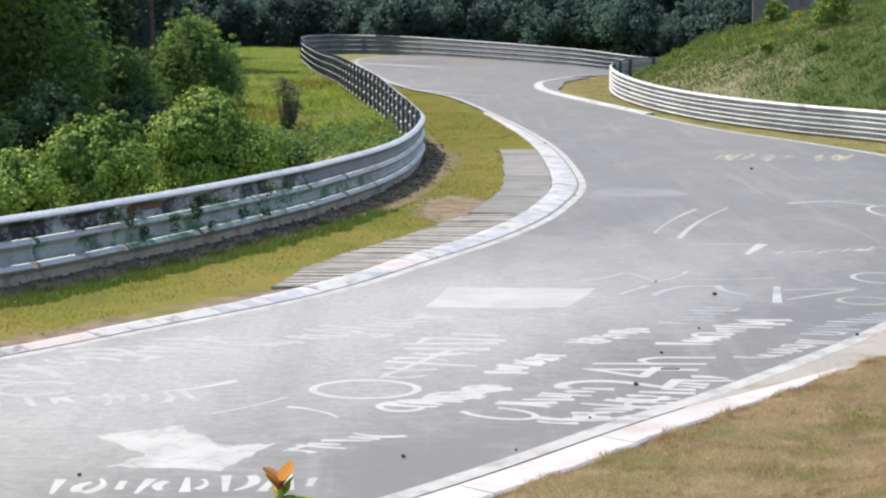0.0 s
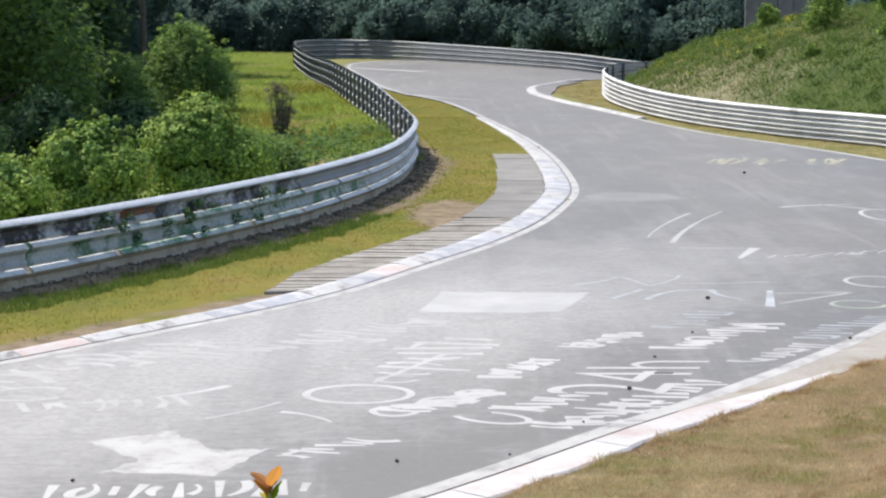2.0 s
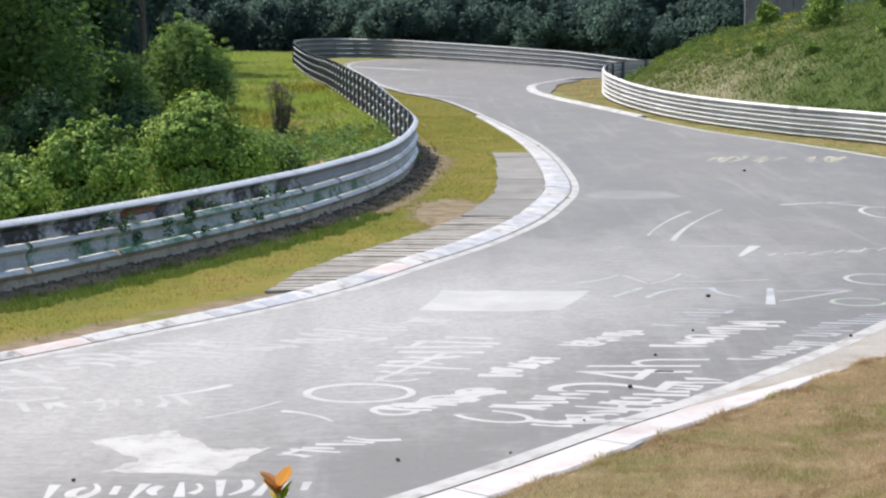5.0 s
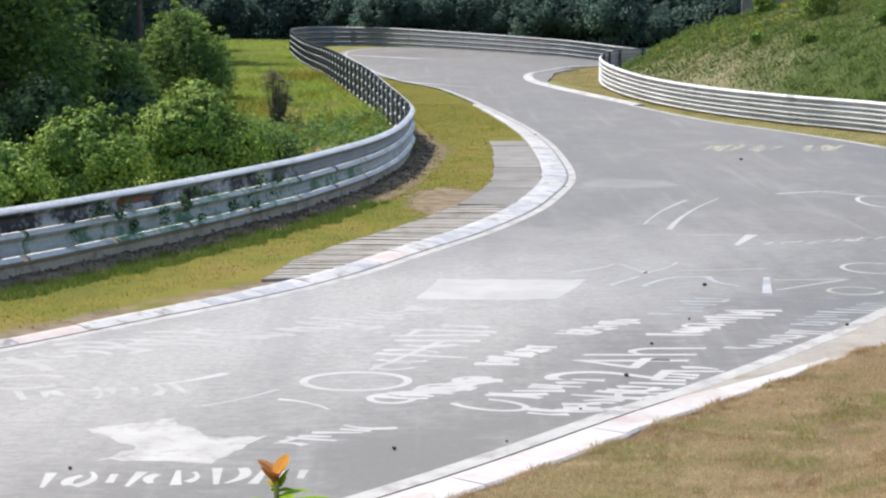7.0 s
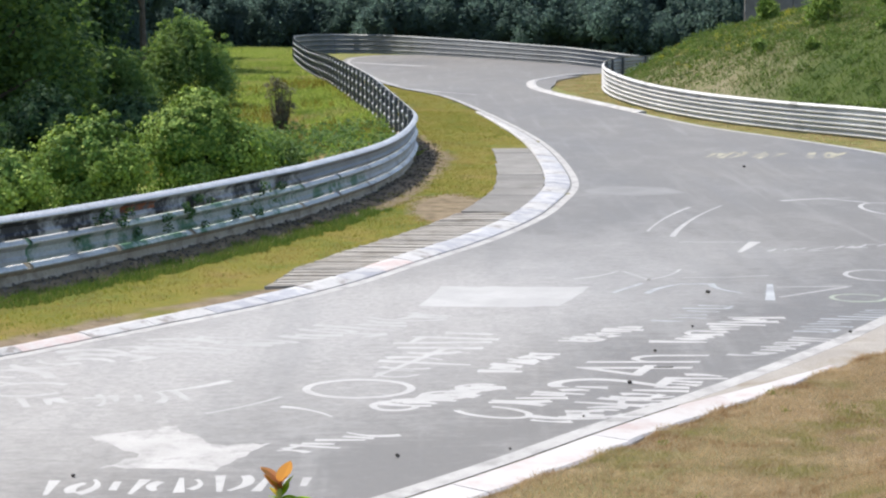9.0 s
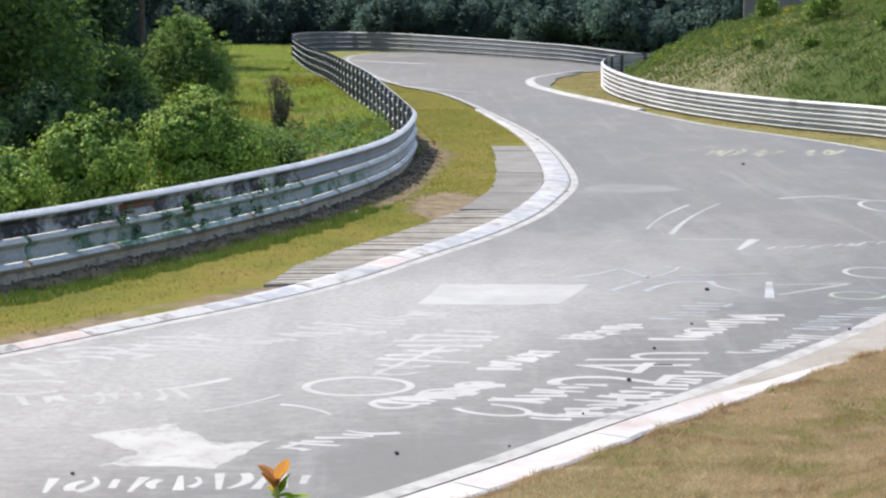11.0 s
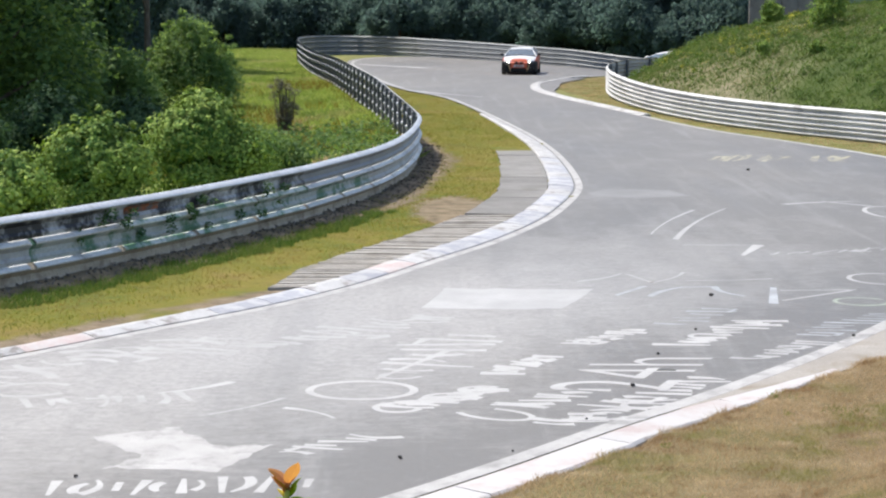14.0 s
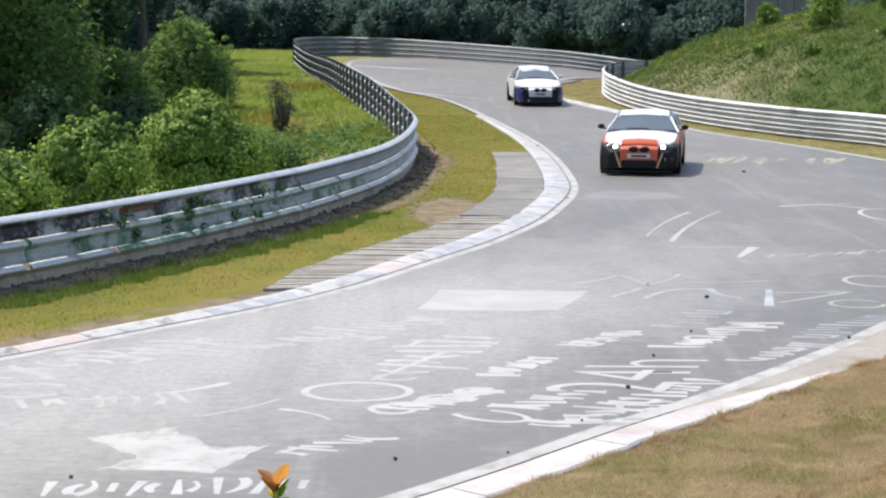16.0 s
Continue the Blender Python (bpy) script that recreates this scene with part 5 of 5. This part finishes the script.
def wheel_thing(ob, x, y, r=0.32):
    bm = bmesh.new()
    rings = [(0.2, -0.1), (0.3, -0.115), (r, -0.08), (r, 0.08), (0.3, 0.115), (0.2, 0.1)]
    n = 24
    rows = [[bm.verts.new((o, math.cos(2 * math.pi * k / n) * q, math.sin(2 * math.pi * k / n) * q)) for k in range(n)] for q, o in rings]
    for a, b in zip(rows, rows[1:]):
        for k in range(n):
            bm.faces.new((a[k], a[(k + 1) % n], b[(k + 1) % n], b[k]))
    wheel = new("wheel")
    wheel.parent = ob
    wheel.location = (x, y, r)
    part("tyre", bm, RUBBER, wheel, smooth=True)
    bm = bmesh.new()
    bmesh.ops.create_cone(bm, cap_ends=True, segments=20, radius1=0.205, radius2=0.205, depth=0.12, matrix=pose(0, 0, 0, 0, 90, 0))
    for k in range(5):
        box_bm(0.17, 0.06, 0.19, 0.0, (0, 0, 0), bm)
        bmesh.ops.rotate(bm, verts=bm.verts[-8:], cent=(0, 0, 0), matrix=Matrix.Rotation(k * 1.2566, 3, "X"))
    part("rim", bm, RIM, wheel)
    return wheel


def slab_part(name, corners, mat, parent, thick=0.012, label=""):
    """A thin panel over a planar outline."""
    bm = bmesh.new()
    f = bm.faces.new([bm.verts.new(c) for c in corners])
    r = bmesh.ops.extrude_face_region(bm, geom=[f])
    f.normal_update()
    bmesh.ops.translate(bm, verts=[v for v in r["geom"] if isinstance(v, bmesh.types.BMVert)], vec=f.normal * thick)
    return part(name, bm, mat, parent, label)


def ball(name, at, size, mat, parent, label=""):
    bm = bmesh.new()
    bmesh.ops.create_uvsphere(bm, u_segments=14, v_segments=8, radius=1.0, matrix=Matrix.Translation(at) @ Matrix.Diagonal((*size, 1)))
    return part(name, bm, mat, parent, label, True)


def racing_car(name, label, side, front, deck, roof, stripe, length=4.4, wide=0.88, high=1.38, hatch=False):
    """Nose along +y, wheels on z = 0."""
    ob = tagged(new(name), label, "car", "racing cars")
    L = length / 2
    w = wide
    body = [(-L, w * 0.86, 0.34, 0.72, 0.86), (-L + 0.12, w * 0.95, 0.24, 0.86, 0.98), (-L + 0.5, w, 0.2, 0.9, 1.0), (-0.6, w, 0.16, 0.9, 0.97),
            (0.5, w, 0.16, 0.87, 0.93), (0.9, w, 0.17, 0.83, 0.87), (1.35, w, 0.2, 0.77, 0.79), (1.7, w * 0.97, 0.26, 0.68, 0.7)]
    loft(body, side_ring, side, "body", ob)
    nose = [(1.62, w * 0.995, 0.12, 0.69, 0.7), (1.9, w * 0.965, 0.11, 0.64, 0.65), (L - 0.12, w * 0.88, 0.12, 0.58, 0.64), (L - 0.02, w * 0.76, 0.15, 0.5, 0.54)]
    loft(nose, side_ring, front, "front_bumper", ob)
    # bonnet skin lies just over the body
    hood = [(0.84, w * 0.9, 0.86, 0.88, 0.945), (1.35, w * 0.9, 0.77, 0.8, 0.872), (1.75, w * 0.86, 0.68, 0.735, 0.8), (L - 0.18, w * 0.62, 0.6, 0.63, 0.68)]
    loft(hood, lambda s: [(0, s[2]), (s[1], s[2]), (s[1], s[3]), (s[1] * 0.55, s[3] + 0.75 * (s[4] - s[3])), (0, s[4])], deck, "bonnet", ob)
    # cabin: glass all round, roof skin and pillars over it
    rear = -L + 0.25 if hatch else -L + 0.75
    cab = [(rear, w * 0.72, 0.9, 0.95, 0.98), (rear + 0.55, w * 0.7, 0.9, high - 0.14, high - 0.1), (-0.45, w * 0.7, 0.9, high - 0.06, high), (0.1, w * 0.68, 0.9, high - 0.16, high - 0.1), (0.92, w * 0.9, 0.86, 0.9, 0.95)]

    def cab_ring(s):
        return [(0, s[2]), (w * 0.9, s[2]), (w * 0.9 + (s[1] - w * 0.9) * 0.5, (s[2] + s[3]) / 2), (s[1], s[3]), (s[1] * 0.9, s[3] + 0.6 * (s[4] - s[3])), (0, s[4])]
    loft(cab, cab_ring, GLASS, "window_glass", ob, "dark tinted glass", smooth=False)
    top = [(rear + 0.5, w * 0.705, 0, high - 0.175, high - 0.085), (-0.45, w * 0.705, 0, high - 0.08, high + 0.012), (0.12, w * 0.685, 0, high - 0.175, high - 0.088)]
    loft(top, lambda s: [(0, s[3]), (s[1], s[3]), (s[1] * 0.9, s[3] + 0.055), (0, s[4])], roof, "roof", ob)
    for sx in (-1, 1):
        for a, b, r in (((sx * w * 0.69, 0.12, high - 0.15), (sx * w * 0.93, 0.95, 0.88), 0.026), ((sx * w * 0.7, -0.4, high - 0.09), (sx * w * 0.895, -0.45, 0.9), 0.03), ((sx * w * 0.7, rear + 0.5, high - 0.15), (sx * w * 0.84, rear + 0.02, 0.93), 0.05)):
            bm = bmesh.new()
            limb(bm, a, b, r, r * 1.1, 8)
            part("pillar", bm, roof, ob)
        for y in (1.32, -L + 0.82):
            wheel_thing(ob, sx * (w - 0.1), y)
            bm = bmesh.new()
            bmesh.ops.create_cone(bm, cap_ends=True, segments=20, radius1=0.36, radius2=0.36, depth=0.02, matrix=pose(sx * (w - 0.005), y, 0.34, 0, 90, 0))
            part("wheel_arch", bm, CAR_BLACK, ob)
        mirror = ball("mirror", (sx * (w + 0.07), 0.62, 0.985), (0.085, 0.05, 0.06), CAR_BLACK if hatch else CAR_WHITE, ob)
        bm = bmesh.new()
        limb(bm, (sx * (w - 0.08), 0.62, 0.9), (sx * (w + 0.05), 0.62, 0.97), 0.02, 0.02, 6)
        part("arm", bm, CAR_BLACK, mirror)
        lamp = ball("headlamp", (sx * w * 0.66, L - 0.22, 0.61), (0.2, 0.11, 0.075), LAMP_DIM if hatch else CAR_BLACK, ob, "headlamp housing")
        ball("bulb", (sx * w * 0.6, L - 0.13, 0.615), (0.05, 0.035, 0.048), LAMP_ON if hatch else LAMP_OFF, lamp, "lit lamp" if hatch else "")
        ball("kidney_grille", (sx * 0.12, L + 0.0, 0.575), (0.115, 0.06, 0.07), CAR_BLACK, ob)
        slab_part("trim_strip", [(sx * 0.5, L - 0.0, 0.5), (sx * 0.54, L - 0.0, 0.5), (sx * 0.42, L + 0.02, 0.17), (sx * 0.38, L + 0.02, 0.17)], CAR_GOLD if hatch else CAR_WHITE, ob, 0.02)
        slab_part("fog_lamp", [(sx * 0.56, L - 0.03, 0.4), (sx * 0.72, L - 0.09, 0.4), (sx * 0.72, L - 0.09, 0.33), (sx * 0.56, L - 0.03, 0.33)], LAMP_OFF, ob, 0.02)
    loft([(L - 0.3, 0.42, 0.46, 0.66), (L - 0.1, 0.42, 0.4, 0.66), (L + 0.0, 0.41, 0.3, 0.6), (L + 0.015, 0.39, 0.22, 0.4)], lambda s: [(0, s[2]), (s[1], s[2]), (s[1], s[3] - 0.03), (0, s[3])], stripe, "nose_panel", ob)
    part("air_intake", box_bm(0.78, 0.06, 0.15, 0.02, (0, L + 0.01, 0.265)), CAR_BLACK, ob)
    plate = part("number_panel", box_bm(0.5, 0.03, 0.1, 0.01, (0, L + 0.025, 0.43)), PLATE, ob, "pale front plate with a blank bar")
    part("bar", box_bm(0.34, 0.01, 0.04, 0.0, (0, L + 0.044, 0.43)), CAR_BLACK, plate)
    part("splitter", box_bm(wide * 1.7, 0.3, 0.025, 0.01, (0, L - 0.1, 0.1)), CAR_BLACK, ob)
    # stripe over the bonnet
    strip = [(1.78, 0.36, 0.785, 0.798), (1.82, 0.38, 0.765, 0.782), (1.87, 0.39, 0.74, 0.757), (L - 0.17, 0.4, 0.67, 0.69)]
    if hatch:
        loft([(y, b - 0.03 * (i < 1), c - 0.05, d) for i, (y, b, c, d) in enumerate(strip)], lambda s: [(0, s[2]), (s[1], s[2] - 0.01), (s[1], s[3] - 0.018), (0, s[3])], stripe, "bonnet_stripe", ob)
    # banner along the top of the windscreen
    slab_part("sun_strip", [(-w * 0.6, 0.14, high - 0.11), (w * 0.6, 0.14, high - 0.11), (w * 0.62, 0.28, high - 0.18), (-w * 0.62, 0.28, high - 0.18)], roof if not hatch else GLASS, ob, 0.02)
    part("wiper", box_bm(0.5, 0.02, 0.02, 0.0, (0.1, 0.93, 0.965)), CAR_BLACK, ob)
    if not hatch:
        for sx in (-1, 1):
            slab_part("front_flank", [(sx * 0.46, L + 0.012, 0.6), (sx * 0.68, L - 0.02, 0.56), (sx * 0.6, L + 0.012, 0.17), (sx * 0.36, L + 0.018, 0.17)], CAR_BLACK, ob, 0.03)
    return ob


car_a = racing_car("racing_hatchback", "white and black racing hatchback with orange nose, headlamps lit", CAR_ORANGE, CAR_BLACK, CAR_WHITE, CAR_WHITE, CAR_ORANGE, 4.2, 0.88, 1.33, True)
car_b = racing_car("racing_saloon", "white racing saloon with dark blue front corners", CAR_WHITE, CAR_BLUE, CAR_WHITE, CAR_WHITE, CAR_WHITE, 4.4, 0.85, 1.34, False)


# ---- what moves ----
def drive(ob, rows):
    """rows: seconds, x and y of the front bumper, heading in degrees (0: nose straight away from the viewer, 180: towards him)."""
    keyed = []
    for t, x, y, h in rows:
        cx, cy = x + 2.15 * math.sin(radians(h)), y - 2.15 * math.cos(radians(h))
        nose, tail = float(rise(x, y)), float(rise(2 * cx - x, 2 * cy - y))
        keyed.append((t, pose(cx, cy, (nose + tail) / 2 + 0.014, 0, 0, h) @ pose(0, 0, 0, math.degrees(math.atan2(nose - tail, 4.3)))))
    walk(ob, keyed)


def sway(ob, rows):
    """The shoot nods in the wind: seconds, degrees sideways, degrees away."""
    x, y, z = ob.location
    walk(ob, [(t, pose(x, y, z, away, side, 0)) for t, side, away in rows])


CAR_A_ROWS = [(0.0, 300, 99.5, 90), (11.0, 62, 99.5, 90), (12.0, 37, 99.5, 90), (12.6, 19.5, 100.5, 95), (13.0, 11.0, 101.4, 130), (13.5, 6.95, 96.8, 167), (14.0, 3.95, 92.4, 174), (14.5, 3.1, 78.6, 181),
              (15.0, 4.36, 66.1, 182), (15.5, 5.72, 55.1, 177), (16.0, 4.47, 40.5, 170.5)]
CAR_B_ROWS = [(0.0, 330, 100, 90), (12.0, 65, 100, 90), (13.0, 39, 100, 90), (13.6, 20.0, 101, 95), (14.0, 11.0, 102.2, 130), (14.5, 7.0, 98.2, 163), (15.0, 3.93, 94.0, 173), (15.5, 2.85, 81.4, 182),
              (16.0, 3.75, 66.2, 183)]
SWAY_ROWS = [(0, 0, 0), (0.5, 0.3, 0), (1.0, 0.15, 0), (1.5, 0.7, 0), (2.0, -0.3, 0), (2.5, -0.55, 0), (3.0, -0.1, 0.2), (4.2, 0.3, 0.1), (5.5, 0.15, 0.2), (6, 0.45, 0.2), (7, 0.25, 0.1), (8, 0.35, 0.2), (9, 0.25, 0.1),
             (10.2, 0.1, 0), (11.5, 0.25, 0.1), (13, 0.75, 0.1), (15, 0.25, 0.2), (16, 0.2, 0.1)]
FLIGHT_ROWS = [(0, 4.5, 4.6, 0), (14.6, 1.6, 4.4, 10), (15.1, 1.0, 3.95, -20), (15.3, 0.86, 3.66, 20), (15.5, 0.8, 3.54, -15), (15.8, 0.79, 3.505, 20), (16.0, 0.805, 3.54, -20)]


def spin(car):
    """Each wheel turns on its axle; five-spoked, so a step of 69 degrees stands for the full speed."""
    for wheel in car.children:
        if wheel.name.split(".")[0] == "wheel":
            x, y, z = wheel.location
            walk(wheel, [(0.1 * k, pose(x, y, z, -69 * k)) for k in range(161)])


def motions():
    drive(car_a, CAR_A_ROWS)
    drive(car_b, CAR_B_ROWS)
    spin(car_a)
    spin(car_b)
    sway(shoot_ob, SWAY_ROWS)
    walk(butterfly, [(t, pose(x, 8.0, z, 0, roll, 30)) for t, x, z, roll in FLIGHT_ROWS])


motions()
